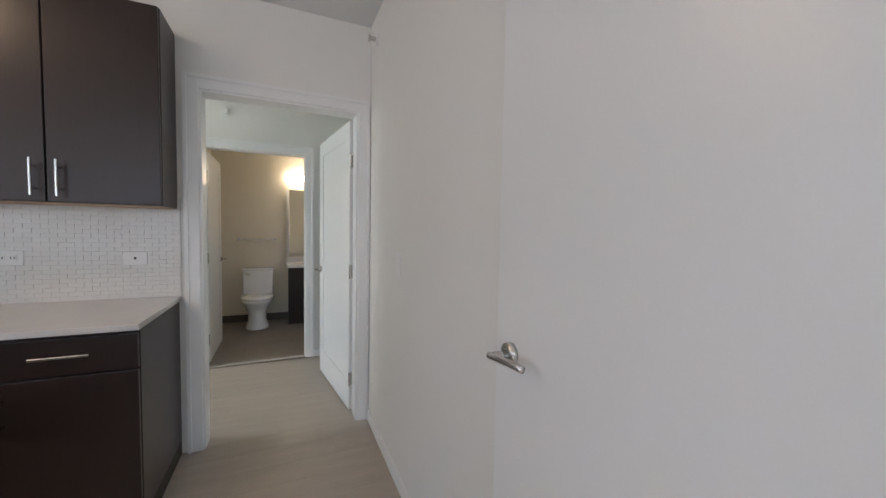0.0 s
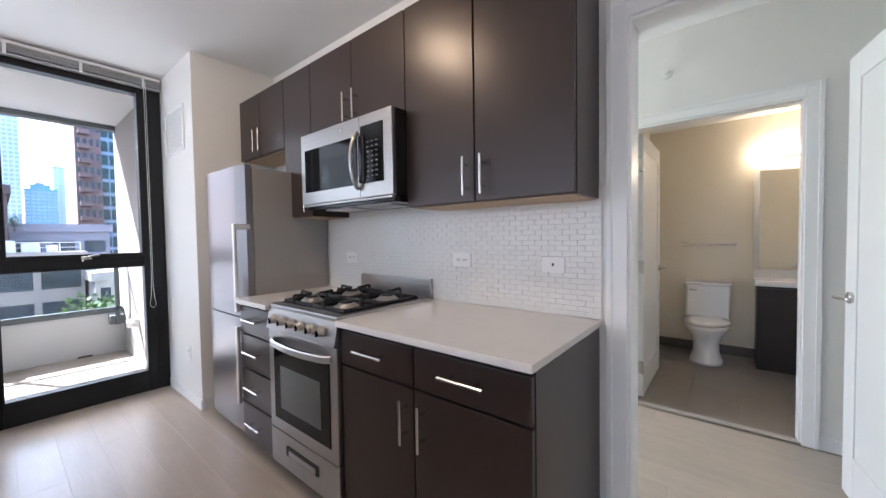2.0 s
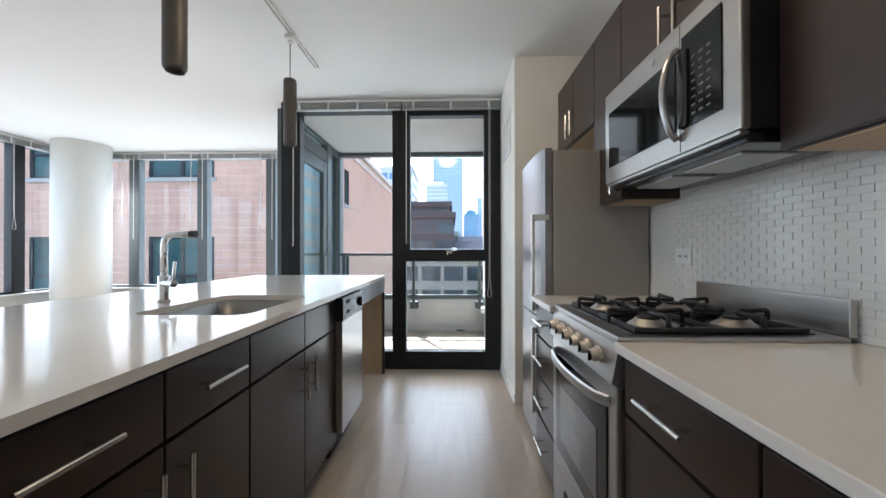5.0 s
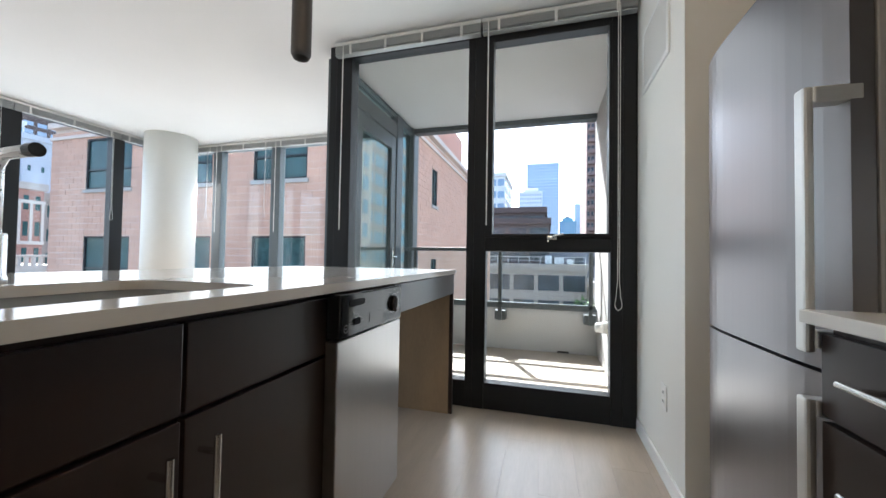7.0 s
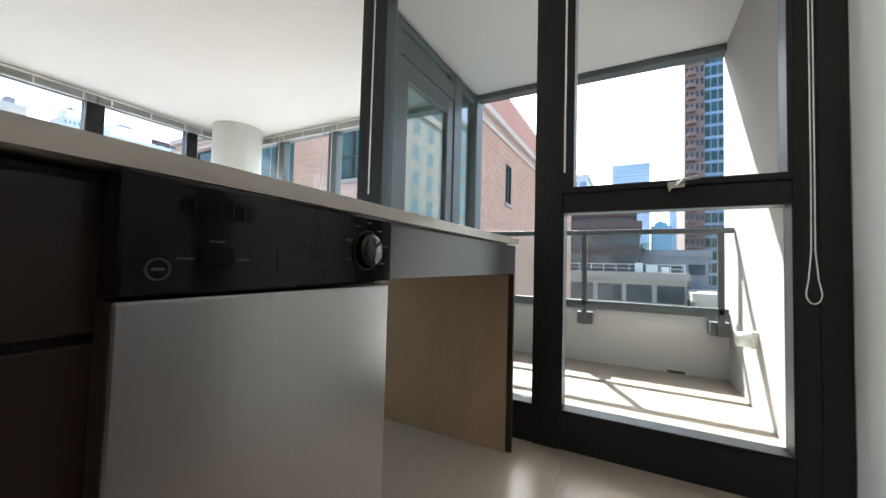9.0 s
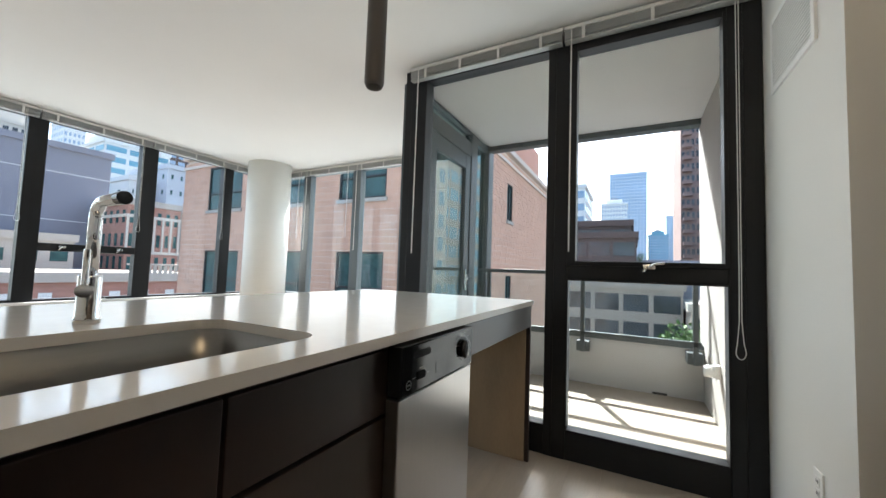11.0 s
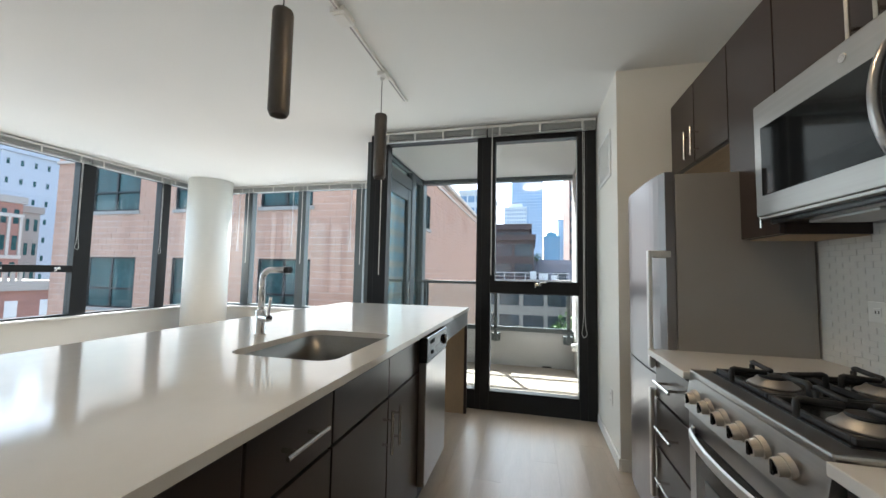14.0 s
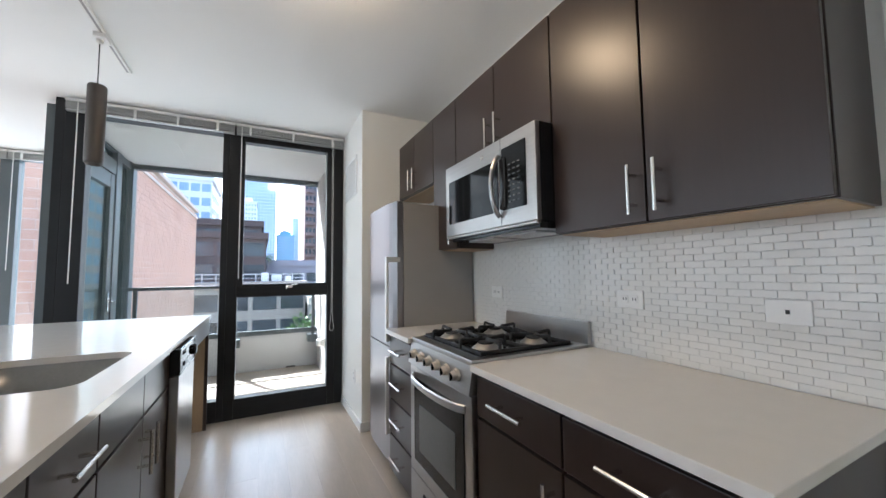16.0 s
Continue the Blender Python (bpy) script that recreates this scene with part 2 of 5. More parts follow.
def band(bm, pts, half, thick):
    """A flat upright band along a level line of points."""
    pts = [Vector(p) for p in pts]
    rings = []
    for i, p in enumerate(pts):
        d = (pts[min(i + 1, len(pts) - 1)] - pts[max(i - 1, 0)]).normalized()
        n = Vector((-d.y, d.x, 0)).normalized() * thick / 2
        u = Vector((0, 0, half))
        e = Vector((0, 0, half * 0.7))
        rings.append([bm.verts.new(q) for q in (p + n - e, p + n + e, p + u, p - n + e, p - n - e, p - u)])
    for a, b in zip(rings, rings[1:]):
        for k in range(6):
            bm.faces.new((a[k], a[(k + 1) % 6], b[(k + 1) % 6], b[k]))
    bm.faces.new(rings[0][::-1])
    bm.faces.new(rings[-1])
    return bm


def lathe(bm, cx, cy, prof, seg=28, sx=1.0, sy=1.0):
    """A turned shape from (radius, z) pairs."""
    rings = [[bm.verts.new((cx + sx * r * math.cos(2 * math.pi * k / seg), cy + sy * r * math.sin(2 * math.pi * k / seg), z)) for k in range(seg)] for r, z in prof]
    for a, b in zip(rings, rings[1:]):
        for k in range(seg):
            bm.faces.new((a[k], a[(k + 1) % seg], b[(k + 1) % seg], b[k]))
    if prof[0][0] > 1e-4:
        bm.faces.new(rings[0][::-1])
    if prof[-1][0] > 1e-4:
        bm.faces.new(rings[-1])
    return bm


def rounded(x0, x1, y0, y1, r, seg=6):
    pts = []
    for cx, cy, a0 in ((x1 - r, y1 - r, 0), (x0 + r, y1 - r, 90), (x0 + r, y0 + r, 180), (x1 - r, y0 + r, 270)):
        for k in range(seg + 1):
            a = radians(a0 + 90 * k / seg)
            pts.append((cx + r * math.cos(a), cy + r * math.sin(a)))
    return pts


def mesh_of(name, bm, material, smooth=False):
    me = bpy.data.meshes.new(name)
    bmesh.ops.recalc_face_normals(bm, faces=bm.faces)
    if smooth:
        for f in bm.faces:
            f.smooth = True
    bm.to_mesh(me)
    bm.free()
    me.materials.append(material)
    return me


def part(name, bm, material, parent, label="", smooth=False):
    ob = new(name, mesh_of(name, bm, material, smooth))
    if parent is not None:
        ob.parent = parent
        ob.matrix_parent_inverse = WORLD[parent.name].inverted()
    WORLD[ob.name] = Matrix()
    if label:
        ob["label"] = label
    return ob


WORLD = {}


def thing(name, x, y, z, label, category, group="", kind=""):
    ob = new(name)
    ob.empty_display_size = 0.05
    ob.location = (x, y, z)
    WORLD[ob.name] = Matrix.Translation((x, y, z))
    return tagged(ob, label, category, group, kind)


def setting(name, bm, material, label, category, smooth=False):
    ob = part(name, bm, material, None, smooth=smooth)
    return tagged(ob, label, category, kind="structure")


def B(*a, bev=0.0):
    return box(bmesh.new(), *a, bev=bev)


def piece(name, me, parent, x, y, z, rz=0.0):
    """One of many alike pieces that share a mesh."""
    ob = bpy.data.objects.new(name, me)
    scene.collection.objects.link(ob)
    ob.parent = parent
    ob.matrix_parent_inverse = WORLD[parent.name].inverted()
    ob.location, ob.rotation_euler = (x, y, z), (0, 0, rz)
    return ob

# ---- the shell ----
CZ, NY, EX, SY, WX, KX = 2.665, 3.25, 0.67, -3.55, -5.72, -3.916
bm = B(WX - 0.2, 1.2, SY - 0.2, 8.4, -0.3, -0.006)
floor = setting("floor", bm, SUBFL, "light wood-look vinyl plank floor", "floor")
bm = B(WX - 0.2, KX - 0.05, SY - 0.2, 0.50, CZ, CZ + 0.2)
box(bm, KX - 0.05, 1.2, SY - 0.2, 5.0, CZ, CZ + 0.2)
ceiling = setting("ceiling", bm, CEIL, "smooth white painted ceiling", "ceiling")
# kitchen wall with the hall doorway
D0, D1, DH = -0.312, 0.594, 2.105
bm = B(-3.4, D0, NY, NY + 0.13, 0, CZ)
box(bm, D0, D1, NY, NY + 0.13, DH, CZ)
box(bm, D1, EX + 0.12, NY, NY + 0.13, 0, CZ)
setting("wall_north", bm, WALL, "off-white painted kitchen wall with doorway", "wall")
setting("wall_pier", B(KX - 0.03, -3.09, 2.635, NY + 0.13, 0, CZ), WALL, "off-white painted pier beside the balcony window", "wall")
setting("wall_east", B(EX, EX + 0.12, SY, NY, 0, CZ), WALL, "off-white painted side wall", "wall")
bm = B(WX - 0.15, EX + 0.12, SY - 0.15, SY + 0.0, 0, 0.60)
box(bm, WX - 0.15, EX + 0.12, SY - 0.15, SY, 2.63, CZ)
box(bm, 0.2, EX + 0.12, SY - 0.15, SY, 0.60, 2.63)
setting("wall_south", bm, WALL, "white painted wall below a window band", "wall")
bm = B(WX - 0.15, WX, SY, 0.48, 0, 0.60)
box(bm, WX - 0.15, WX, SY, 0.48, 2.63, CZ)
setting("wall_west", bm, WALL, "white painted wall below a window band", "wall")
setting("wall_kerb", B(KX - 0.05, KX + 0.03, 0.40, 0.45, 0, 0.16), BONZE, "dark metal kerb of the balcony window", "wall")

# window sills
setting("window_sill", B(WX - 0.03, 0.2, SY - 0.02, SY + 0.10, 0.60, 0.625, bev=0.004), TRIM, "white painted window sill", "window sill")
setting("window_sill", B(WX - 0.03, WX + 0.10, SY + 0.105, 0.36, 0.60, 0.625, bev=0.004), TRIM, "white painted window sill", "window sill")


def frame_box(bm, along, at, u0, u1, z0, z1, d0, d1, bev=0.004):
    """A bar of a window in the plane at, from u0 to u1; d0, d1: depth."""
    if along == "x":
        return box(bm, u0, u1, at + d0, at + d1, z0, z1, bev)
    return box(bm, at + d0, at + d1, u0, u1, z0, z1, bev)


def window(name, label, along, at, posts, rails, material, panes, glass=None, depth=(-0.06, 0.05)):
    """posts: (u0, u1, z0, z1); rails: the same, lying; panes: the same, of glass."""
    w = thing(name, *((posts[0][0], at, 0) if along == "x" else (at, posts[0][0], 0)), label, "window", kind="structure")
    for u0, u1, z0, z1 in posts:
        part("window_post", frame_box(bmesh.new(), along, at, u0, u1, z0, z1, *depth), material, w)
    for u0, u1, z0, z1 in rails:
        part("window_rail", frame_box(bmesh.new(), along, at, u0, u1, z0, z1, depth[0] + 0.006, depth[1] - 0.006), material, w)
    for u0, u1, z0, z1 in panes:
        bm = bmesh.new()
        frame_box(bm, along, at, u0, u1, z0, z1, -0.004, 0.004, 0)
        part("pane", bm, glass or PANE, w).visible_shadow = False
    return w


# balcony window of the kitchen
P0, P1, P2, P3, P4, P5 = 0.45, 0.64, 1.562, 1.69, 2.487, 2.632
k = window("window_1", "dark bronze aluminium floor-to-ceiling window onto the balcony", "y", KX,
           [(a, b, 0, CZ - 0.002) for a, b in ((P0, 0.508), (0.508, P1), (P2, 1.612), (1.612, P3), (P4, 2.552), (2.552, P5))],
           [(P1, P2, 0, 0.178), (P1, P2, 2.555, CZ - 0.002), (P3, P4, 0, 0.172), (P3, P4, 1.075, 1.160), (P3, P4, 2.53, CZ - 0.002)], BONZE,
           [(P1, P2, 0.178, 2.555), (P3, P4, 0.172, 1.075), (P3, P4, 1.160, 2.53)])
bm = bmesh.new()
for z0, z1, wl_, wr_, wb_ in ((0.172, 1.075, 0.010, 0.008, 0.008), (1.160, 2.53, 0.050, 0.018, 0.026)):
    for a in ((P3, P3 + wl_, z0, z1), (P4 - wr_, P4, z0, z1)):
        frame_box(bm, "y", KX, *a, -0.03, 0.058, 0.003)
    for a in ((P3 + wl_, P4 - wr_, z0, z0 + wb_), (P3 + wl_, P4 - wr_, z1 - wb_, z1)):
        frame_box(bm, "y", KX, *a, -0.03, 0.058, 0.003)
part("sash", bm, BONZE, k)
bm = bmesh.new()
box(bm, KX + 0.05, KX + 0.085, 2.10, 2.16, 1.145, 1.172, 0.004)
tube(bm, [(KX + 0.08, 2.13, 1.162), (KX + 0.105, 2.15, 1.172), (KX + 0.10, 2.20, 1.18)], 0.007)
tube(bm, [(KX + 0.08, 2.12, 1.157), (KX + 0.10, 2.105, 1.135)], 0.006)
part("window_latch", bm, NICKEL, k, "worn nickel sash latch")

# south window band
xs = [(0.1, 0.2), (-0.95, -0.81), (-1.86, -1.71), (-2.92, -2.77), (-3.935, -3.76), (-4.95, -4.805), (-5.72, -5.60)]
posts = [(a, b, 0.60, 2.63) for a, b in xs]
rails, panes = [], []
for i in range(len(xs) - 1):
    u1, u0 = xs[i][0], xs[i + 1][1]
    rails += [(u0, u1, 0.60, 0.65), (u0, u1, 2.565, 2.63)]
    if i in (1, 3):
        rails.append((u0, u1, 1.165, 1.25))
        panes += [(u0, u1, 0.65, 1.165), (u0, u1, 1.25, 2.565)]
    else:
        panes.append((u0, u1, 0.65, 2.565))
k = window("window_2", "dark aluminium window band along the living room", "x", SY, posts, rails, BONZE, panes)
for u in (-3.10, -3.60):
    bm = B(u - 0.03, u + 0.03, SY + 0.045, SY + 0.07, 1.20, 1.225, bev=0.004)
    tube(bm, [(u, SY + 0.07, 1.215), (u + 0.02, SY + 0.09, 1.19), (u + 0.035, SY + 0.085, 1.175)], 0.006)
    part("window_latch", bm, NICKEL, k, "worn nickel sash latch")
# west window band
ys = [(-3.55, -3.48), (-2.755, -2.60), (-1.70, -1.55), (-0.645, -0.50), (0.38, 0.48)]
posts = [(a, b, 0.60, 2.63) for a, b in ys]
rails, panes = [], []
for i in range(len(ys) - 1):
    u0, u1 = ys[i][1], ys[i + 1][0]
    rails += [(u0, u1, 0.60, 0.66), (u0, u1, 2.565, 2.63)]
    panes.append((u0, u1, 0.66, 2.565))
window("window_3", "grey aluminium window band facing the brick building", "y", WX, posts, rails, GREYFR, panes)

# glazed return wall with the balcony door
RY = 0.42
window("window_4", "grey aluminium glazed wall beside the balcony door", "x", RY,
       [(-4.26, -3.97, 0.0, 2.64), (-5.32, -5.16, 0.0, 2.64), (-5.86, -5.66, 0.0, 2.64)],
       [(-5.16, -4.26, 2.615, 2.64), (-5.16, -4.26, 2.37, 2.52), (-5.66, -5.32, 2.56, 2.64), (-5.66, -5.32, 0.0, 0.12)], GREYFR,
       [(-5.16, -4.26, 2.52, 2.615), (-5.66, -5.32, 0.12, 2.56)], RGLASS)
dr = thing("door_1", -4.71, RY, 0.06, "closed grey aluminium glazed balcony door", "door", kind="structure")
bm = bmesh.new()
for a in ((-5.15, -5.035, 0.07, 2.36), (-4.385, -4.27, 0.07, 2.36)):
    frame_box(bm, "x", RY, *a, -0.02, 0.04)
for a in ((-5.035, -4.385, 2.21, 2.36), (-5.035, -4.385, 0.07, 0.32)):
    frame_box(bm, "x", RY, *a, -0.017, 0.037)
part("door_frame", bm, GREYFR, dr)
bm = bmesh.new()
frame_box(bm, "x", RY, -5.035, -4.385, 0.32, 2.21, 0.006, 0.014, 0)
part("pane", bm, RGLASS, dr).visible_shadow = False
bm = B(-5.12, -5.07, RY + 0.04, RY + 0.048, 0.90, 1.12, bev=0.003)
tube(bm, [(-5.095, RY + 0.045, 1.02), (-5.095, RY + 0.09, 1.02), (-4.985, RY + 0.095, 1.02)], 0.009)
part("door_handle", bm, NICKEL, dr, "nickel lever on a back plate")

# column
bm = lathe(bmesh.new(), -5.24, -3.03, [(0.312, 0.0), (0.312, CZ)], 48)
setting("column", bm, WALL, "round white painted concrete column", "column", smooth=False)
for f in bpy.data.objects["column"].data.polygons:
    f.use_smooth = len(f.vertices) == 4

# baseboards
bm = B(-3.85, -3.09 + 0.008, 2.623, 2.635, 0, 0.075, bev=0.003)
box(bm, -3.09, -3.078, 2.635, NY, 0, 0.075, 0.003)
setting("baseboard", bm, TRIM, "low white baseboard round the pier", "baseboard")
setting("baseboard", B(EX - 0.012, EX, SY, NY, 0, 0.075, bev=0.003), TRIM, "low white baseboard", "baseboard")

# hall doorway
def casing(name, x0, x1, h, y, side):
    """A flat moulded casing round a doorway; side: which way it stands out."""
    t = thing(name, (x0 + x1) / 2, y, 0, "white painted door casing with stepped moulding", "door frame", kind="structure")
    for u0, u1 in ((x0 - 0.072, x0 + 0.004), (x1 - 0.004, x1 + 0.072)):
        bm = B(u0, u1, y, y + side * 0.014, 0, h + 0.072, bev=0.003)
        a = u0 if u0 < x0 else u1
        box(bm, a, a + (0.022 if u0 < x0 else -0.022), y + side * 0.013, y + side * 0.022, 0, h + 0.072, 0.003)
        part("side_casing", bm, TRIM, t)
    bm = B(x0 + 0.004, x1 - 0.004, y, y + side * 0.014, h - 0.004, h + 0.072, bev=0.003)
    box(bm, x0 - 0.05, x1 + 0.05, y + side * 0.013, y + side * 0.022, h + 0.05, h + 0.072, 0.003)
    part("head_casing", bm, TRIM, t)
    return t


def jamb(t, x0, x1, h, y0, y1):
    for nm, a in (("side_jamb", (x0, x0 + 0.016, y0, y1, 0, h)), ("side_jamb", (x1 - 0.016, x1, y0, y1, 0, h)), ("head_jamb", (x0 + 0.016, x1 - 0.016, y0, y1, h - 0.016, h))):
        part(nm, B(*a, bev=0.002), TRIM, t)


c = casing("door_frame", D0, D1, DH, NY, -1)
jamb(c, D0, D1, DH, NY + 0.001, NY + 0.129)


def lever(parent, m, flip=1):
    """A round rose and an arched lever; m: pose with +y out of the door."""
    bm = bmesh.new()
    rod(bm, (0, 0, 0), (0, 0.012, 0), 0.027, 24)
    rod(bm, (0, 0.012, 0), (0, 0.05, 0), 0.011, 16)
    pts = [(flip * s, 0.052 - 0.018 * (s / 0.12) ** 2, 0.004 * math.sin(s * 26)) for s in (-0.014, 0.0, 0.015, 0.04, 0.065, 0.085, 0.098)]
    tube(bm, pts, 0.0085, 10)
    for v in bm.verts:
        v.co = m @ v.co
    return part("door_handle", bm, NICKEL, parent, "satin nickel lever handle", smooth=True)


def leaf_door(name, hinge, ang, width, label, swing=1, height=2.0, handle_both=True):
    """A flat panel door that turns about its hinge; ang: its direction in degrees from +x."""
    t = thing(name, hinge[0], hinge[1], 0.01, label, "door", kind="structure")
    m = Matrix.Translation((hinge[0], hinge[1], 0)) @ Matrix.Rotation(radians(ang), 4, "Z")
    bm = bmesh.new()
    box(bm, 0.0, width, -0.0175, 0.0175, 0.012, height, 0.002)
    for v in bm.verts:
        v.co = m @ v.co
    part("leaf", bm, DOORW, t)
    bm = bmesh.new()
    for s in (-1, 1):
        y = s * 0.0175
        for a in ((0.0, 0.11, 0.012, height), (width - 0.11, width, 0.012, height), (0.11, width - 0.11, height - 0.12, height), (0.11, width - 0.11, 0.012, 0.22)):
            box(bm, a[0], a[1], y, y + s * 0.006, a[2], a[3], 0.0025)
    for v in bm.verts:
        v.co = m @ v.co
    part("raised_rail", bm, DOORW, t)
    for s in (-1, 1):
        lever(t, m @ Matrix.Translation((width - 0.065, s * 0.0235, 0.96)) @ (Matrix() if s > 0 else Matrix.Rotation(math.pi, 4, "Z")), -s)
    for z in (0.24, 1.02, 1.80):
        bm = bmesh.new()
        rod(bm, (-0.007, 0.02 * swing, z - 0.05), (-0.007, 0.02 * swing, z + 0.05), 0.0075, 12)
        box(bm, -0.003, 0.0, -0.0165, 0.0165, z - 0.048, z + 0.048, 0)
        for v in bm.verts:
            v.co = m @ v.co
        part("hinge", bm, NICKEL, t, "steel butt hinge")
    return t


leaf_door("door_2", (0.580, 3.395), 98, 0.88, "white painted panel door standing open in the hall", 1, 2.08)

# hall and bathroom behind it
HY, BY, BX0, BX1 = 4.68, 6.47, -0.75, 1.05
# unseen end wall; its opening is added to hold the hall's lamp
bm = B(-3.30, -3.20, NY + 0.13, 3.45, 0, CZ)
box(bm, -3.30, -3.20, 4.75, HY + 0.12, 0, CZ)
box(bm, -3.30, -3.20, 3.45, 4.75, 0, 0.65)
box(bm, -3.30, -3.20, 3.45, 4.75, 2.35, CZ)
setting("wall_hall_west", bm, WALL, "off-white painted hall wall", "wall")
setting("wall_hall_east", B(0.80, 0.92, NY + 0.13, HY, 0, CZ), WALL, "off-white painted hall wall", "wall")
H0, H1, HH = -0.579, 0.338, 2.06
bm = B(-3.2, H0, HY, HY + 0.12, 0, CZ)
box(bm, H0, H1, HY, HY + 0.12, HH, CZ)
box(bm, H1, 0.92, HY, HY + 0.12, 0, CZ)
setting("wall_hall_north", bm, WALL, "off-white painted hall wall with bathroom doorway", "wall")
c = casing("door_frame", H0, H1, HH, HY, -1)
jamb(c, H0, H1, HH, HY + 0.001, HY + 0.119)
leaf_door("door_3", (H0 + 0.03, HY + 0.13), 90, 0.78, "white painted bathroom door standing open", -1, 2.035)
bm = B(H1 + 0.072, 0.80, HY - 0.012, HY, 0, 0.075, bev=0.003)
setting("baseboard", bm, TRIM, "low white baseboard in the hall", "baseboard")
setting("threshold", B(H0, H1, HY + 0.0, HY + 0.05, 0, 0.012, bev=0.004), STONE, "pale stone threshold strip", "threshold")
BATHW = mat("bath_paint", (0.77, 0.71, 0.58), 0.6, var=0.02, scale=(1, 1, 1), bump=0.05, fine=900)
setting("wall_bath_north", B(BX0 - 0.1, BX1 + 0.1, BY, BY + 0.1, 0, CZ), BATHW, "cream painted bathroom wall", "wall")
setting("wall_bath_west", B(BX0 - 0.1, BX0, HY + 0.12, BY, 0, CZ), BATHW, "cream painted bathroom wall", "wall")
setting("wall_bath_east", B(BX1, BX1 + 0.1, HY + 0.12, BY, 0, CZ), BATHW, "cream painted bathroom wall", "wall")
setting("ceiling_bath", B(BX0 - 0.1, BX1 + 0.1, HY + 0.12, BY + 0.1, 2.42, 2.6), CEIL, "white painted bathroom ceiling", "ceiling")
bm = B(BX0, BX1, BY - 0.012, BY, 0, 0.10, bev=0.002)
box(bm, BX0, BX0 + 0.012, HY + 0.12, BY - 0.012, 0, 0.10, 0.002)
setting("baseboard", bm, BATHB, "dark tiled bathroom base", "baseboard")


# ---- handles and cabinets ----
def pull(parent, p, axis, length, out, standoff=0.040):
    """A bar pull on two posts; p: the middle on the face, out: +1 or -1 along y."""
    bm = bmesh.new()
    x, y, z = p
    yb = y + out * standoff
    h = length / 2
    e = (h, 0, 0) if axis == "x" else (0, 0, h)
    rod(bm, (x - e[0], yb, z - e[2]), (x + e[0], yb, z + e[2]), 0.006, 14)
    for s in (-0.6, 0.6):
        rod(bm, (x + s * e[0], y, z + s * e[2]), (x + s * e[0], yb, z + s * e[2]), 0.0054, 10)
    return part("handle", bm, NICKEL, parent, "brushed nickel bar pull")


def cabinet(name, label, x0, x1, yb, yf, z0, z1, fronts, toe=0.0, under=None, group=""):
    """A cabinet from its back yb to its face yf. fronts: (kind, u0, u1, w0, w1, handle)."""
    out = 1 if yf > yb else -1
    t = thing(name, (x0 + x1) / 2, (yb + yf) / 2, z0, label, "cabinet", group)
    yc = yf - out * 0.021
    part("body", B(x0, x1, yb, yc, z0 + toe, z1, bev=0.0015), WOOD, t)
    if toe:
        part("toe_kick", B(x0 + 0.001, x1 - 0.001, yb, yc - out * 0.06, z0, z0 + toe), WOODH, t)
    if under:
        part("underside", B(x0 + 0.012, x1 - 0.012, yb + 0.003 * out, yc - out * 0.012, z0 - 0.004, z0 + 0.001), CARCASS, t, "pale maple laminate underside")
    for kind, u0, u1, w0, w1, hd in fronts:
        d = part(kind, B(u0 + 0.0032, u1 - 0.0032, yc + out * 0.002, yf, w0 + 0.003, w1 - 0.003, bev=0.0022), WOOD, t)
        if hd == "mid":
            pull(d, ((u0 + u1) / 2, yf, (w0 + w1) / 2 + 0.01), "x", 0.172, out)
        elif hd:
            side, low = hd
            pull(d, ((u1 - 0.034) if side == "r" else (u0 + 0.050), yf, (w0 + 0.106) if low == "low" else (w1 - 0.115)), "z", 0.160, out)
    return t


CT, TH = 0.926, 0.026
FY = 2.615       # faces of the wall run
cabinet("base_cabinet", "dark-stained wooden four-drawer base cabinet beside the range", -2.312, -1.922, NY, FY, 0, CT - TH - 0.008,
        [("drawer", -2.312, -1.922, a, b, "mid") for a, b in ((0.720, 0.884), (0.512, 0.715), (0.304, 0.507), (0.085, 0.299))], toe=0.085, group="wall base cabinets")
cabinet("base_cabinet", "dark-stained wooden base cabinet with drawer and door", -1.296, -0.868, NY, FY, 0, CT - TH - 0.008,
        [("drawer", -1.296, -0.868, 0.738, 0.884, "mid"), ("door", -1.296, -0.868, 0.085, 0.733, ("r", "top"))], toe=0.085, group="wall base cabinets")
cabinet("base_cabinet", "dark-stained wooden end base cabinet with drawer and door", -0.867, -0.414, NY, FY, 0, CT - TH - 0.008,
        [("drawer", -0.867, -0.414, 0.738, 0.884, "mid"), ("door", -0.867, -0.414, 0.085, 0.733, ("l", "top"))], toe=0.085, group="wall base cabinets")
tagged(part("countertop", B(-1.300, -0.404, 2.590, NY - 0.009, CT - TH, CT, bev=0.003), QUARTZ, None), "off-white quartz countertop beside the range", "countertop")
tagged(part("countertop", B(-2.318, -1.919, 2.585, NY - 0.009, CT - TH, CT, bev=0.003), QUARTZ, None), "short off-white quartz countertop over drawers", "countertop")
UY, UB, UT = 2.965, 1.420, 2.372
G = "wall cabinets"
cabinet("wall_cabinet", "dark-stained two-door cabinet above the refrigerator", -3.088, -2.391, NY, UY, 1.905, UT,
        [("door", -3.088, -2.748, 1.905, UT, ("r", "low")), ("door", -2.747, -2.391, 1.905, UT, ("l", "low"))], under=1, group=G)
cabinet("wall_cabinet", "narrow dark-stained single-door wall cabinet", -2.390, -2.059, NY, UY, UB, UT,
        [("door", -2.390, -2.059, UB, UT, ("r", "low"))], under=1, group=G)
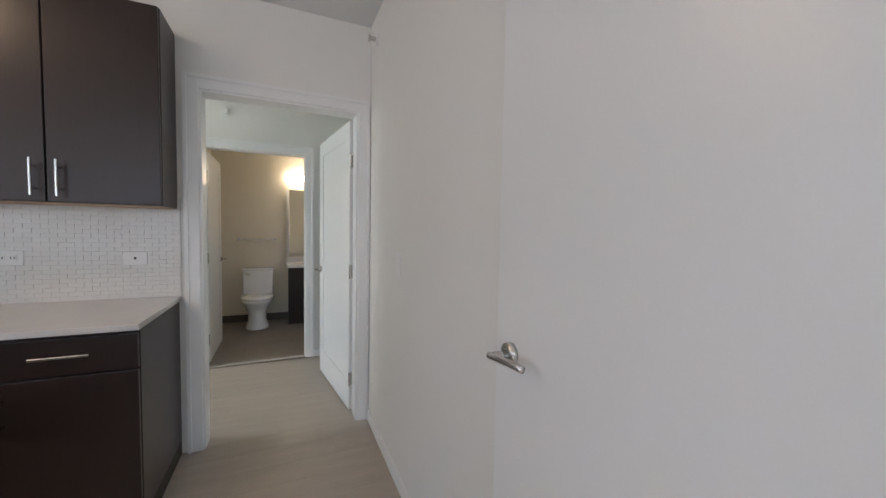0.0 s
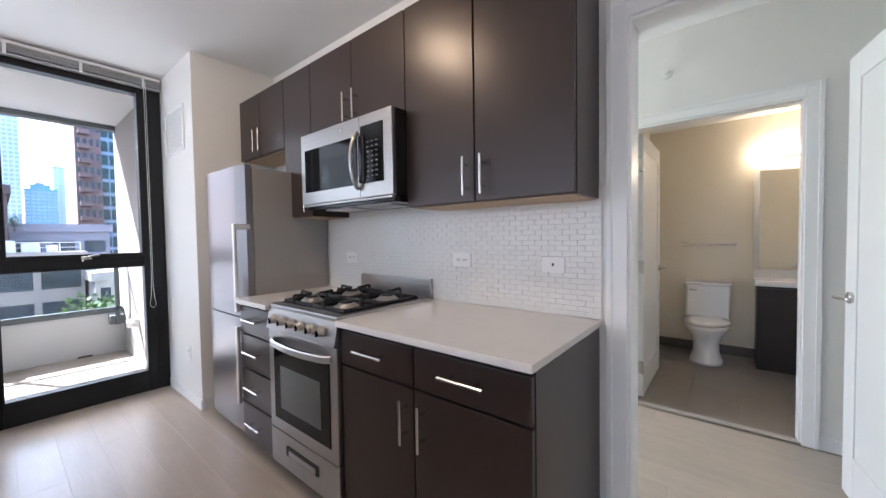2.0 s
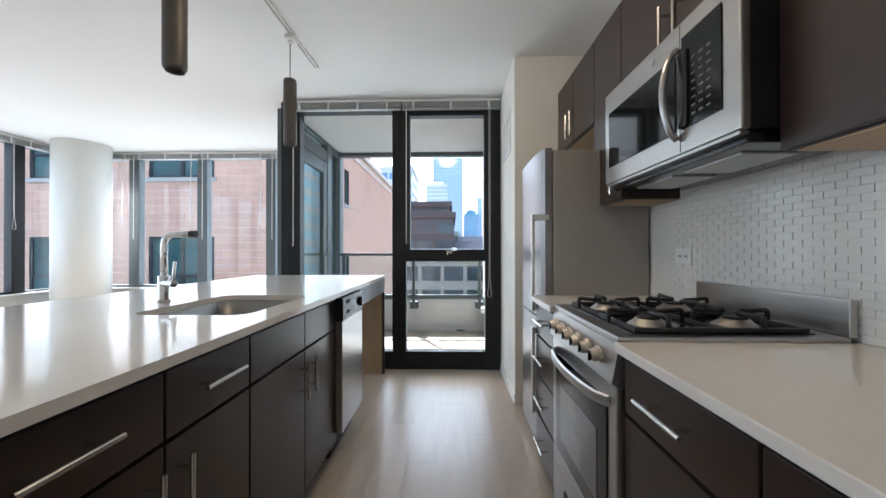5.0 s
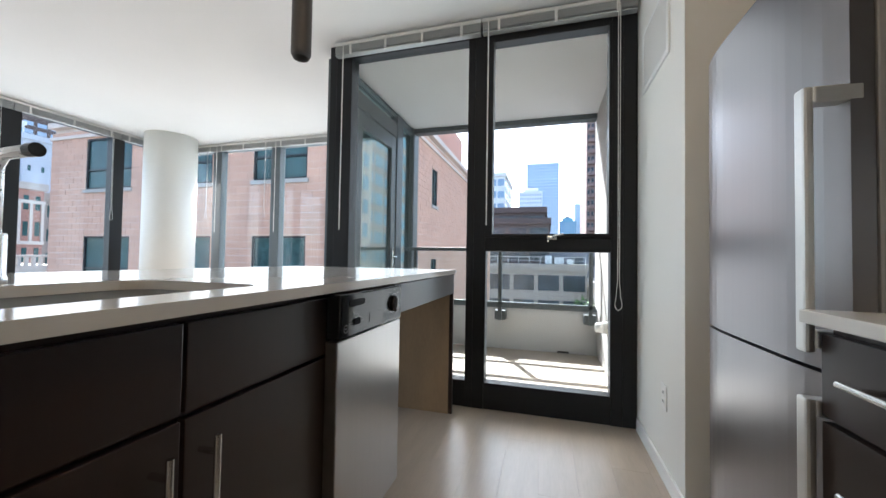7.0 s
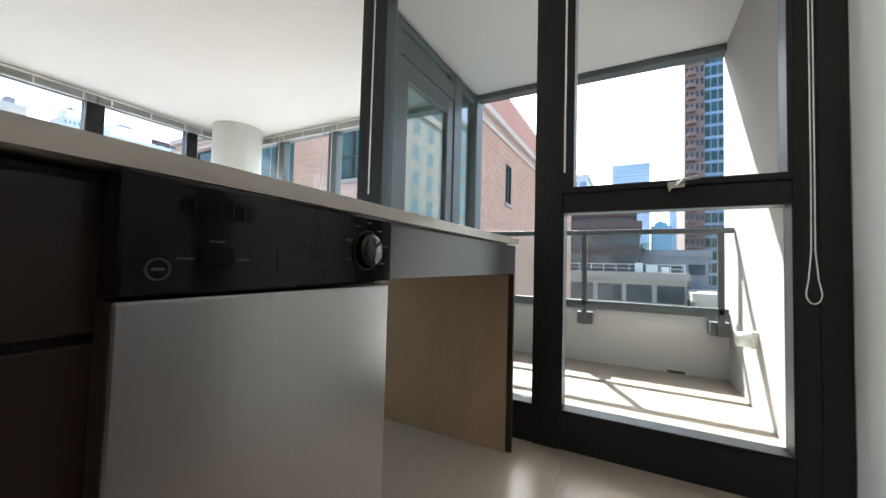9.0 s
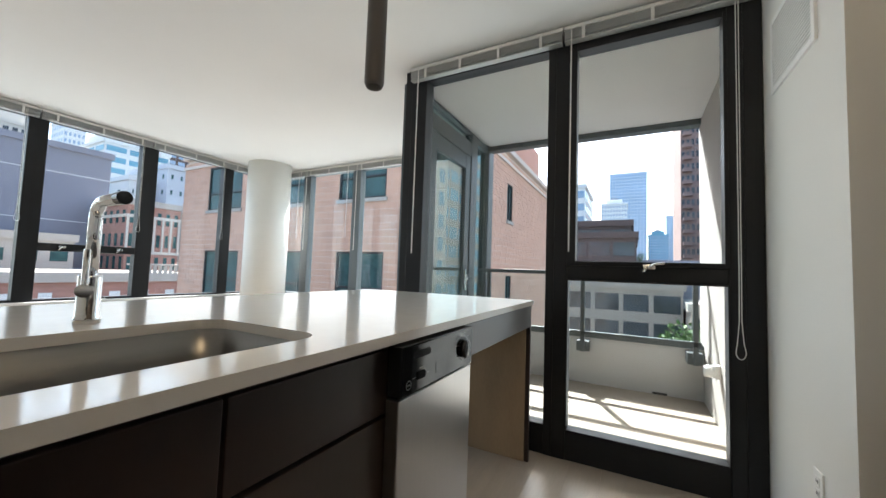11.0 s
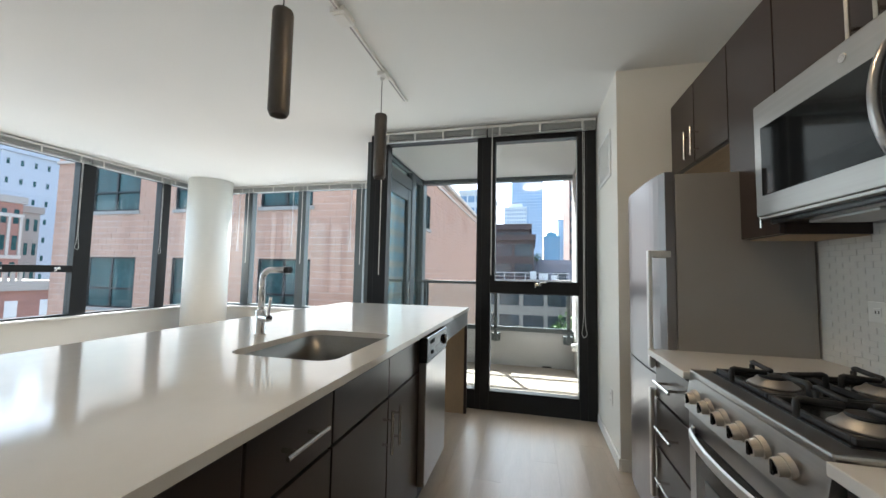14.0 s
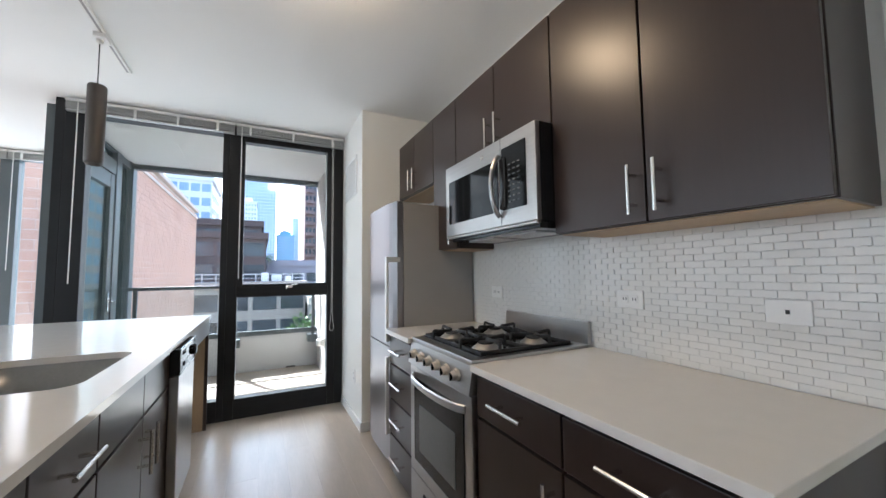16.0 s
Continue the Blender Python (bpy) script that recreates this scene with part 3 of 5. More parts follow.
cabinet("wall_cabinet", "dark-stained two-door cabinet above the microwave", -2.058, -1.229, NY, UY, 1.894, UT,
        [("door", -2.058, -1.640, 1.894, UT, ("r", "low")), ("door", -1.639, -1.229, 1.894, UT, ("l", "low"))], group=G)
cabinet("wall_cabinet", "tall dark-stained two-door wall cabinet with maple underside", -1.228, -0.414, NY, UY, UB, UT,
        [("door", -1.228, -0.831, UB, UT, ("r", "low")), ("door", -0.830, -0.414, UB, UT, ("l", "low"))], under=1, group=G)

# ---- microwave ----
mw = thing("microwave", -1.65, 3.07, 1.483, "stainless over-the-range microwave hung under a cabinet", "microwave")
MX0, MX1, MY, MZ0, MZ1 = -2.020, -1.227, 2.872, 1.478, 1.890
part("body", B(MX0, MX1, MY + 0.025, NY - 0.005, MZ0, MZ1, bev=0.004), BLACK, mw, "black enamelled case")
part("front", B(MX0, MX1, MY, MY + 0.026, MZ0, MZ1, bev=0.006), STEELH, mw, "brushed stainless front")
dw = part("door_window", B(MX0 + 0.045, MX0 + 0.535, MY - 0.004, MY + 0.004, MZ0 + 0.07, MZ1 - 0.095, bev=0.003), BLKGLASS, mw, "dark glass window")
cp = part("control_panel", B(MX0 + 0.565, MX1 - 0.06, MY - 0.004, MY + 0.004, MZ0 + 0.07, MZ1 - 0.055, bev=0.003), BLKGLASS, mw, "black glass control panel with small print")
bm = bmesh.new()
for r in range(8):
    for c_ in range(3):
        x = MX0 + 0.615 + c_ * 0.032
        z = MZ0 + 0.10 + r * 0.024
        box(bm, x, x + 0.017, MY - 0.0055, MY - 0.004, z, z + 0.006)
part("button_print", bm, INK, cp)["kind"] = "stuff"
bm = bmesh.new()
tube(bm, [(MX0 + 0.548, MY - 0.006 - 0.045 * math.sin(math.pi * k / 14) ** 0.6, MZ0 + 0.045 + 0.285 * k / 14) for k in range(15)], 0.011, 12)
part("handle", bm, STEEL, mw, "arched stainless handle", smooth=True)
part("door_seam", B(MX0 + 0.553, MX0 + 0.5555, MY - 0.0008, MY + 0.004, MZ0 + 0.004, MZ1 - 0.004), DARKPL, mw)
part("handle_back", B(MX0 + 0.552, MX0 + 0.60, MY - 0.012, MY + 0.003, MZ0 + 0.075, MZ1 - 0.10, bev=0.01), BLACK, mw, "black handle recess")
part("badge", rod(bmesh.new(), (MX0 + 0.40, MY, MZ1 - 0.045), (MX0 + 0.40, MY - 0.003, MZ1 - 0.045), 0.012, 20), NICKEL, mw)
bm = bmesh.new()
box(bm, MX0 + 0.02, MX1 - 0.02, MY + 0.03, NY - 0.03, MZ0 - 0.030, MZ0 + 0.002, 0.006)
part("grease_tray", bm, BLACK, mw)
for a in (MX0 + 0.11, MX0 + 0.43):
    part("filter", B(a, a + 0.25, MY + 0.09, MY + 0.25, MZ0 - 0.036, MZ0 - 0.028, bev=0.003), STEEL, mw, "aluminium mesh filter")
part("vent_lip", B(MX0 + 0.01, MX1 - 0.01, MY + 0.004, MY + 0.03, MZ0 - 0.012, MZ0 - 0.001, bev=0.003), STEELH, mw)

# ---- range ----
rg = thing("gas_range", -1.63, 2.93, 0, "stainless gas range with black grates and oven window", "stove")
RX0, RX1, RF = -1.914, -1.303, 2.597
part("body", B(RX0, RX1, RF + 0.03, NY - 0.012, 0.08, 0.905, bev=0.003), STEEL, rg)
part("toe_kick", B(RX0 + 0.02, RX1 - 0.02, RF + 0.08, NY - 0.05, -0.010, 0.08), DARKPL, rg)
bm = B(RX0, RX1, RF + 0.005, NY - 0.03, 0.905, 0.928, bev=0.006)
ck = part("cooktop", bm, STEEL, rg)
part("burner_well", B(RX0 + 0.035, RX1 - 0.035, RF + 0.06, NY - 0.09, 0.9285, 0.931), BLACK, ck)
part("backguard", B(RX0, RX1, NY - 0.034, NY - 0.0125, 0.928, 1.030, bev=0.004), STEELH, rg)
bm = bmesh.new()
vs = [bm.verts.new(p) for p in ((RX0, RF - 0.012, 0.80), (RX1, RF - 0.012, 0.80), (RX1, RF + 0.01, 0.918), (RX0, RF + 0.01, 0.918))]
vb = [bm.verts.new(p) for p in ((RX0, RF + 0.05, 0.80), (RX1, RF + 0.05, 0.80), (RX1, RF + 0.05, 0.918), (RX0, RF + 0.05, 0.918))]
for f in ((0, 1, 2, 3),):
    bm.faces.new([vs[i] for i in f])
    bm.faces.new([vb[i] for i in f][::-1])
for i in range(4):
    bm.faces.new((vs[i], vb[i], vb[(i + 1) % 4], vs[(i + 1) % 4]))
cpn = part("control_panel", bm, STEELH, rg)
KNOB = mat("knob_satin", (0.60, 0.54, 0.47), 0.38, metal=0.7, var=0.05)
for i in range(6):
    x = RX0 + 0.085 + i * 0.086
    kb = part("knob", rod(rod(bmesh.new(), (x, RF - 0.004, 0.857), (x, RF - 0.016, 0.8545), 0.025, 26, 0.024), (x, RF - 0.016, 0.8545), (x, RF - 0.034, 0.851), 0.0195, 24, 0.018), KNOB, rg)
    kf = rod(bmesh.new(), (x, RF - 0.0335, 0.851), (x, RF - 0.0352, 0.8507), 0.0125, 20)
    box(kf, x - 0.004, x + 0.004, RF - 0.040, RF - 0.034, 0.836, 0.866, 0.0015)
    part("knob_face", kf, BLACK, kb)
od = part("oven_door", B(RX0, RX1, RF, RF + 0.03, 0.275, 0.792, bev=0.004), STEEL, rg)
part("window_trim", B(RX0 + 0.055, RX1 - 0.055, RF - 0.004, RF + 0.004, 0.335, 0.735, bev=0.003), BLKGLASS, od, "black glass door panel")
part("oven_window", B(RX0 + 0.125, RX1 - 0.125, RF - 0.0065, RF - 0.003, 0.40, 0.62, bev=0.001), OVENGLASS, od, "grey oven window")
bm = bmesh.new()
band(bm, [(RX0 + 0.045 + 0.526 * k / 16, RF - 0.004 - 0.046 * math.sin(math.pi * k / 16) ** 0.5, 0.738) for k in range(17)], 0.017, 0.011)
part("handle", bm, HANDM, od, "bowed flat stainless handle")
bd = part("drawer", B(RX0, RX1, RF, RF + 0.03, 0.085, 0.268, bev=0.004), STEEL, rg)
part("finger_slot", B(RX0 + 0.16, RX1 - 0.16, RF - 0.003, RF + 0.004, 0.165, 0.215, bev=0.008), DARKPL, bd)
part("slot_lip", B(RX0 + 0.185, RX1 - 0.185, RF - 0.006, RF - 0.001, 0.168, 0.195, bev=0.002), STEELH, bd)
for bx in (-1.764, -1.455):
    for by in (2.765, 3.03):
        b_ = part("burner", lathe(bmesh.new(), bx, by, [(0.062, 0.931), (0.057, 0.936), (0.046, 0.943), (0.038, 0.952)], 24), BURN, ck, "aluminium burner head", smooth=True)
        part("burner_cap", lathe(bmesh.new(), bx, by, [(0.032, 0.952), (0.034, 0.955), (0.033, 0.960), (0.0001, 0.962)], 24), IRON, b_)
for gx0, gx1 in ((RX0 + 0.040, -1.6115), (-1.6055, RX1 - 0.040)):
    bm = bmesh.new()
    y0, y1 = RF + 0.070, NY - 0.100
    gm = (gx0 + gx1) / 2
    # low frame resting on the burner tray
    for a in (gx0 + 0.006, gx1 - 0.006):
        box(bm, a - 0.006, a + 0.006, y0, y1, 0.9315, 0.945, 0.002)
    for a in (y0 + 0.006, (y0 + y1) / 2, y1 - 0.006):
        box(bm, gx0 + 0.012, gx1 - 0.012, a - 0.006, a + 0.006, 0.9315, 0.945, 0.002)
    # fingers that rise from the frame and reach in over each burner
    for by in (2.765, 3.03):
        for dx, dy in ((1, 0), (-1, 0), (0, 1), (0, -1)):
            far = (gx1 - gm - 0.007) if dx else ((y1 - y0) / 4 - 0.006)
            tube(bm, [(gm + dx * u * far, by + dy * u * far, z) for u, z in ((1.0, 0.936), (1.0, 0.966), (0.985, 0.973), (0.93, 0.976), (0.80, 0.974), (0.5, 0.971), (0.24, 0.970))], 0.0074, 8)
    part("grate", bm, IRON, rg, "black cast-iron grate", smooth=True)
rg.location.z = 0.010

# ---- refrigerator ----
fr = thing("refrigerator", -2.72, 2.95, 0, "stainless bottom-freezer refrigerator with grey sides", "refrigerator")
FX0, FX1, FF, FT = -2.950, -2.312, 2.645, 1.738
part("body", B(FX0, FX1, FF + 0.065, NY - 0.02, 0.03, FT - 0.01, bev=0.004), FRSIDE, fr, "grey enamelled case")


def fridge_door(name, z0, z1):
    bm = bmesh.new()
    n = 12
    rows_ = []
    for z in (z0, z1):
        row = []
        for k in range(n + 1):
            u = k / n
            y = FF + 0.022 * (2 * u - 1) ** 4
            row.append(bm.verts.new((FX0 + (FX1 - FX0) * u, y, z)))
        row.append(bm.verts.new((FX1, FF + 0.06, z)))
        row.append(bm.verts.new((FX0, FF + 0.06, z)))
        rows_.append(row)
    m_ = len(rows_[0])
    for k in range(m_):
        bm.faces.new((rows_[0][k], rows_[0][(k + 1) % m_], rows_[1][(k + 1) % m_], rows_[1][k]))
    bm.faces.new(rows_[0])
    bm.faces.new(rows_[1][::-1])
    return part(name, bm, FRDOOR, fr, "brushed stainless door")


for nm, z0, z1, h0, h1 in (("door", 0.797, FT, 0.84, 1.375), ("freezer_door", 0.06, 0.788, 0.28, 0.75)):
    d = fridge_door(nm, z0, z1)
    x = FX1 - 0.017
    bm = B(x - 0.016, x + 0.016, FF - 0.052, FF - 0.034, h0, h1, bev=0.006)
    for z in (h0 + 0.01, h1 - 0.035):
        box(bm, x - 0.015, x + 0.0175, FF - 0.036, FF + 0.045, z, z + 0.034, 0.004)
    part("handle", bm, HANDM, d, "satin steel bar handle")
part("hinge_cover", B(FX0 + 0.02, FX0 + 0.09, FF + 0.02, FF + 0.10, FT - 0.008, FT + 0.012, bev=0.004), FRSIDE, fr)

# ---- island ----
IF, IB, IT = 1.498, 0.27, 0.94
IC = IT - TH - 0.006
G = "island cabinets"
cabinet("base_cabinet", "dark-stained island cabinet with drawer and door", -1.118, -0.66, 0.90, IF, 0, IC,
        [("drawer", -1.118, -0.66, 0.738, 0.900, "mid"), ("door", -1.118, -0.66, 0.10, 0.733, ("l", "top"))], toe=0.10, group=G)
cabinet("base_cabinet", "dark-stained island cabinet with drawer and door", -1.464, -1.120, 0.90, IF, 0, IC,
        [("drawer", -1.464, -1.120, 0.738, 0.900, "mid"), ("door", -1.464, -1.120, 0.10, 0.733, ("r", "top"))], toe=0.10, group=G)
sk = cabinet("sink_cabinet", "dark-stained two-door sink cabinet with false drawer fronts", -2.336, -1.466, 0.90, IF, 0, 0.68,
             [("drawer_front", -1.901, -1.466, 0.738, 0.900, None), ("drawer_front", -2.336, -1.902, 0.738, 0.900, None),
              ("door", -1.901, -1.466, 0.10, 0.733, ("l", "top")), ("door", -2.336, -1.902, 0.10, 0.733, ("r", "top"))], toe=0.10, group=G)
part("front_rail", B(-2.336, -1.466, IF - 0.04, IF - 0.021, 0.68, IC), WOODH, sk)
# back of the island, end panel and apron
tagged(part("island_back_panel", B(-2.76, -0.66, 0.875, 0.898, 0, IC + 0.004, bev=0.002), WOOD, None), "dark-stained wooden back panel of the island", "panel")
ep = thing("island_end_panel", -3.735, 1.0, 0, "dark-edged end panel of the island with raw brown inside", "panel")
part("panel", B(-3.745, -3.725, 0.45, IF + 0.012, 0, IC + 0.004, bev=0.001), WOOD, ep)
part("raw_face", B(-3.7245, -3.718, 0.455, IF - 0.012, 0.002, IC - 0.13), KRAFT, ep, "raw brown fibreboard face")
tagged(part("island_apron", B(-3.723, -2.765, IF - 0.010, IF + 0.012, 0.785, IC, bev=0.002), WOOD, None), "dark satin apron panel over the knee space", "panel")

# countertop with the sink cut out
SX0, SX1, SY0, SY1 = -2.195, -1.605, 0.955, 1.400
bm = bmesh.new()
outer = [bm.verts.new((x, y, IT)) for x, y in rounded(-3.752, -0.64, IB, IF + 0.025, 0.008, 3)]
inner = [bm.verts.new((x, y, IT)) for x, y in rounded(SX0, SX1, SY0, SY1, 0.07, 8)]
ed = []
for loop in (outer, inner):
    for i in range(len(loop)):
        ed.append(bm.edges.new((loop[i], loop[(i + 1) % len(loop)])))
bmesh.ops.triangle_fill(bm, use_beauty=True, edges=ed)
g = bmesh.ops.extrude_face_region(bm, geom=bm.faces[:])
bmesh.ops.translate(bm, vec=(0, 0, -TH), verts=[v for v in g["geom"] if isinstance(v, bmesh.types.BMVert)])
tagged(part("island_countertop", bm, QUARTZ, None), "polished off-white quartz island countertop with sink cut-out", "countertop")

sn = thing("sink", -1.90, 1.185, 0.70, "brushed stainless undermount sink set in the countertop", "sink")
bm = bmesh.new()
prof = [(-0.012, IT - TH - 0.001, 0.07), (0.002, IT - TH - 0.001, 0.07), (0.008, IT - TH - 0.12, 0.075), (0.02, IT - TH - 0.185, 0.08), (0.06, IT - TH - 0.205, 0.08), (0.16, IT - TH - 0.208, 0.04)]
rings = []
for ins, z, r in prof:
    rings.append([bm.verts.new((x, y, z)) for x, y in rounded(SX0 + ins, SX1 - ins, SY0 + ins, SY1 - ins, r, 8)])
for a, b in zip(rings, rings[1:]):
    for i in range(len(a)):
        bm.faces.new((a[i], a[(i + 1) % len(a)], b[(i + 1) % len(a)], b[i]))
bm.faces.new(rings[-1])
part("bowl", bm, SINKM, sn, smooth=True)
part("drain", lathe(bmesh.new(), -1.90, 1.15, [(0.055, IT - TH - 0.2075), (0.053, IT - TH - 0.204), (0.04, IT - TH - 0.206), (0.0001, IT - TH - 0.2065)], 28), CHROME, sn, smooth=True)

fa = thing("faucet", -1.955, 0.815, IT, "tall chrome single-lever kitchen faucet on the island", "faucet")
fx, fy = -1.955, 0.815
part("base", lathe(bmesh.new(), fx, fy, [(0.027, IT), (0.027, IT + 0.012), (0.024, IT + 0.016), (0.024, IT + 0.115), (0.0225, IT + 0.12)], 24), CHROME, fa, smooth=True)
pts = [(fx, fy, IT + 0.115), (fx, fy, IT + 0.24)] + [(fx, fy + 0.045 * (1 - math.cos(a)), IT + 0.265 + 0.045 * math.sin(a)) for a in (radians(d_) for d_ in range(0, 91, 15))] + [(fx, fy + 0.130, IT + 0.312)]
part("spout", tube(bmesh.new(), pts, 0.0145, 16), CHROME, fa, smooth=True)
part("nozzle", rod(bmesh.new(), (fx, fy + 0.125, IT + 0.312), (fx, fy + 0.152, IT + 0.312), 0.0165, 20), BLACK, fa)
bm = rod(bmesh.new(), (fx + 0.01, fy + 0.01, IT + 0.085), (fx + 0.035, fy + 0.075, IT + 0.085), 0.016, 18)
part("valve", bm, CHROME, fa)
part("lever", rod(bmesh.new(), (fx + 0.032, fy + 0.068, IT + 0.09), (fx + 0.036, fy + 0.080, IT + 0.185), 0.0065, 12), CHROME, fa)

# dishwasher
dw = thing("dishwasher", -2.545, 1.3, 0, "stainless dishwasher with black control panel in the island", "dishwasher")
WX0, WX1 = -2.757, -2.332
part("body", B(WX0, WX1, 0.905, IF - 0.03, 0.02, 0.90), DARKPL, dw)
part("door", B(WX0 + 0.002, WX1 + 0.022, IF + 0.003, IF + 0.043, 0.155, 0.776, bev=0.004), STEEL, dw, "brushed stainless door")
cp = part("control_panel", B(WX0 + 0.002, WX1 + 0.022, IF + 0.003, IF + 0.047, 0.780, 0.908, bev=0.005), BLKGLASS, dw, "glossy black control panel")
yf = IF + 0.047
bm = B(-2.443, -2.372, yf - 0.003, yf + 0.0012, 0.869, 0.889)
for x_ in (-2.443, -2.372):
    rod(bm, (x_, yf - 0.003, 0.879), (x_, yf + 0.0013, 0.879), 0.010, 20)
vs_ = part("vent_slot", bm, VOID, cp)
for k_ in range(5):
    part("vent_rib", B(-2.438 + 0.015 * k_, -2.4365 + 0.015 * k_, yf, yf + 0.002, 0.870, 0.888), BLACK, vs_)
part("latch_plate", B(-2.593, -2.487, yf - 0.003, yf + 0.0012, 0.806, 0.836, bev=0.001), BLKGLASS, cp)
part("switch", B(-2.424, -2.386, yf - 0.003, yf + 0.004, 0.812, 0.831, bev=0.002), VOID, cp)
part("dial", lathe(bmesh.new(), 0, 0, [(0.030, 0.0), (0.029, 0.014), (0.022, 0.018), (0.0001, 0.019)], 28), BLACK, cp, "black dial with pale ring", smooth=True).matrix_basis = pose(-2.680, yf, 0.843, -90)
ring = bmesh.new()
for k_ in range(36):
    a = 2 * math.pi * k_ / 36
    x_, z_ = -2.680 + 0.036 * math.cos(a), 0.843 + 0.036 * math.sin(a)
    box(ring, x_ - 0.002, x_ + 0.002, yf - 0.001, yf + 0.0008, z_ - 0.0008, z_ + 0.0008)
for k_ in range(7):
    a = radians(-20 + 38 * k_)
    x_, z_ = -2.680 + 0.052 * math.cos(a), 0.843 + 0.052 * math.sin(a)
    box(ring, x_ - 0.007, x_ + 0.007, yf - 0.001, yf + 0.0008, z_ - 0.0009, z_ + 0.0009)
for x_, z_ in ((-2.405, 0.841), (-2.371, 0.820), (-2.438, 0.820)):
    box(ring, x_ - 0.009, x_ + 0.009, yf - 0.001, yf + 0.0008, z_ - 0.0009, z_ + 0.0009)
part("print", ring, INK, cp)["kind"] = "stuff"
bdg = bmesh.new()
for k_ in range(24):
    a = 2 * math.pi * k_ / 24
    x_, z_ = -2.345 + 0.011 * math.cos(a), 0.808 + 0.011 * math.sin(a)
    box(bdg, x_ - 0.0014, x_ + 0.0014, yf - 0.001, yf + 0.0012, z_ - 0.0008, z_ + 0.0008)
box(bdg, -2.351, -2.339, yf - 0.001, yf + 0.0012, 0.8065, 0.8095)
part("badge", bdg, INK, cp)
part("toe_kick", B(WX0 + 0.002, WX1 - 0.002, IF - 0.09, IF - 0.04, 0.0, 0.15), DARKPL, dw)

# ---- lamps ----
cl = thing("ceiling_light", -1.62, 2.09, CZ - 0.11, "warm flush-mounted glass dome ceiling light", "ceiling light")
part("base", lathe(bmesh.new(), -1.62, 2.09, [(0.165, CZ), (0.165, CZ - 0.02), (0.155, CZ - 0.025)], 40), NICKEL, cl)
part("dome", lathe(bmesh.new(), -1.62, 2.09, [(0.152, CZ - 0.022), (0.15, CZ - 0.045), (0.125, CZ - 0.08), (0.07, CZ - 0.10), (0.0001, CZ - 0.106)], 40), LAMP, cl, "glowing frosted glass dome", smooth=True)
TY = 1.04
tr = thing("track_light", -1.9, TY, CZ, "white ceiling track with feed box and cord adapters", "track light")
TT = TY + 0.018
part("track", B(-3.19, -0.55, TT - 0.017, TT + 0.017, CZ - 0.020, CZ, bev=0.002), PLASTIC, tr)
# flat strip on the slot; its grey stands in for the shadow line
part("track_slot_shade", B(-3.18, -0.56, TT - 0.006, TT + 0.006, CZ - 0.0212, CZ - 0.019), FRSIDE, tr)
part("end_cap", B(-3.196, -3.172, TT - 0.019, TT + 0.019, CZ - 0.023, CZ, bev=0.002), PLASTIC, tr)
fb = part("feed_box", B(-2.245, -2.115, TT - 0.045, TT + 0.040, CZ - 0.032, CZ - 0.001, bev=0.004), PLASTIC, tr)
part("feed_cover", B(-2.225, -2.135, TT - 0.034, TT + 0.030, CZ - 0.038, CZ - 0.030, bev=0.003), PLASTIC, fb)
for x in (-2.763, -1.731):
    ad = part("adapter", B(x - 0.045, x + 0.045, TY - 0.019, TT + 0.019, CZ - 0.046, CZ - 0.019, bev=0.004), PLASTIC, tr)
    part("cord_grip", lathe(bmesh.new(), x, TY, [(0.009, CZ - 0.068), (0.016, CZ - 0.060), (0.017, CZ - 0.046)], 20), PLASTIC, ad, smooth=True)
    pl = thing("pendant_lamp", x, TY, 1.894, "slim dark bronze cylinder pendant hanging from a track", "pendant lamp", "pendants over the island")
    part("rod", rod(bmesh.new(), (x, TY, 2.34), (x, TY, CZ - 0.066), 0.003, 8), DARKPL, pl)
    bm = lathe(bmesh.new(), x, TY, [(0.0001, 1.945), (0.026, 1.945), (0.030, 1.911), (0.034, 1.894), (0.042, 1.910), (0.043, 1.917), (0.043, 2.338), (0.040, 2.350), (0.008, 2.354), (0.0001, 2.354)], 32)
    part("shade", bm, PEND, pl, smooth=True)
    part("bulb", lathe(bmesh.new(), x, TY, [(0.024, 1.941), (0.022, 1.923), (0.0001, 1.920)], 20), FROST, pl)

# ---- small fixtures ----
def outlet(name, x, y, z, nx, ny, w, h, label, holes=2):
    """A wall plate facing (nx, ny)."""
    t = thing(name, x, y, z, label, "outlet")
    def put(nm, u0, u1, z0, z1, d0, d1, m_, bev=0.0, par=t):
        if ny:
            return part(nm, B(x + u0, x + u1, y + ny * d0, y + ny * d1, z + z0, z + z1, bev=bev), m_, par)
        return part(nm, B(x + nx * d0, x + nx * d1, y + u0, y + u1, z + z0, z + z1, bev=bev), m_, par)
    p_ = put("plate", -w / 2, w / 2, -h / 2, h / 2, 0, 0.006, PLASTIC, 0.002)
    if holes == 2:
        for s in (-1, 1):
            wide = w > h
            cu, cz = (s * 0.021, 0) if wide else (0, s * 0.021)
            sk_ = put("socket", cu - 0.015, cu + 0.015, cz - 0.015, cz + 0.015, 0.0055, 0.008, PLASTIC, 0.002, p_)
            for a in (-0.006, 0.006):
                put("slot", cu + a - 0.0018, cu + a + 0.0018, cz - 0.005, cz + 0.006, 0.0075, 0.0088, DARKPL, 0, sk_)
    elif holes == 1:
        put("jack", -0.005, 0.005, -0.006, 0.006, 0.0055, 0.008, DARKPL, 0.001, p_)
    return t


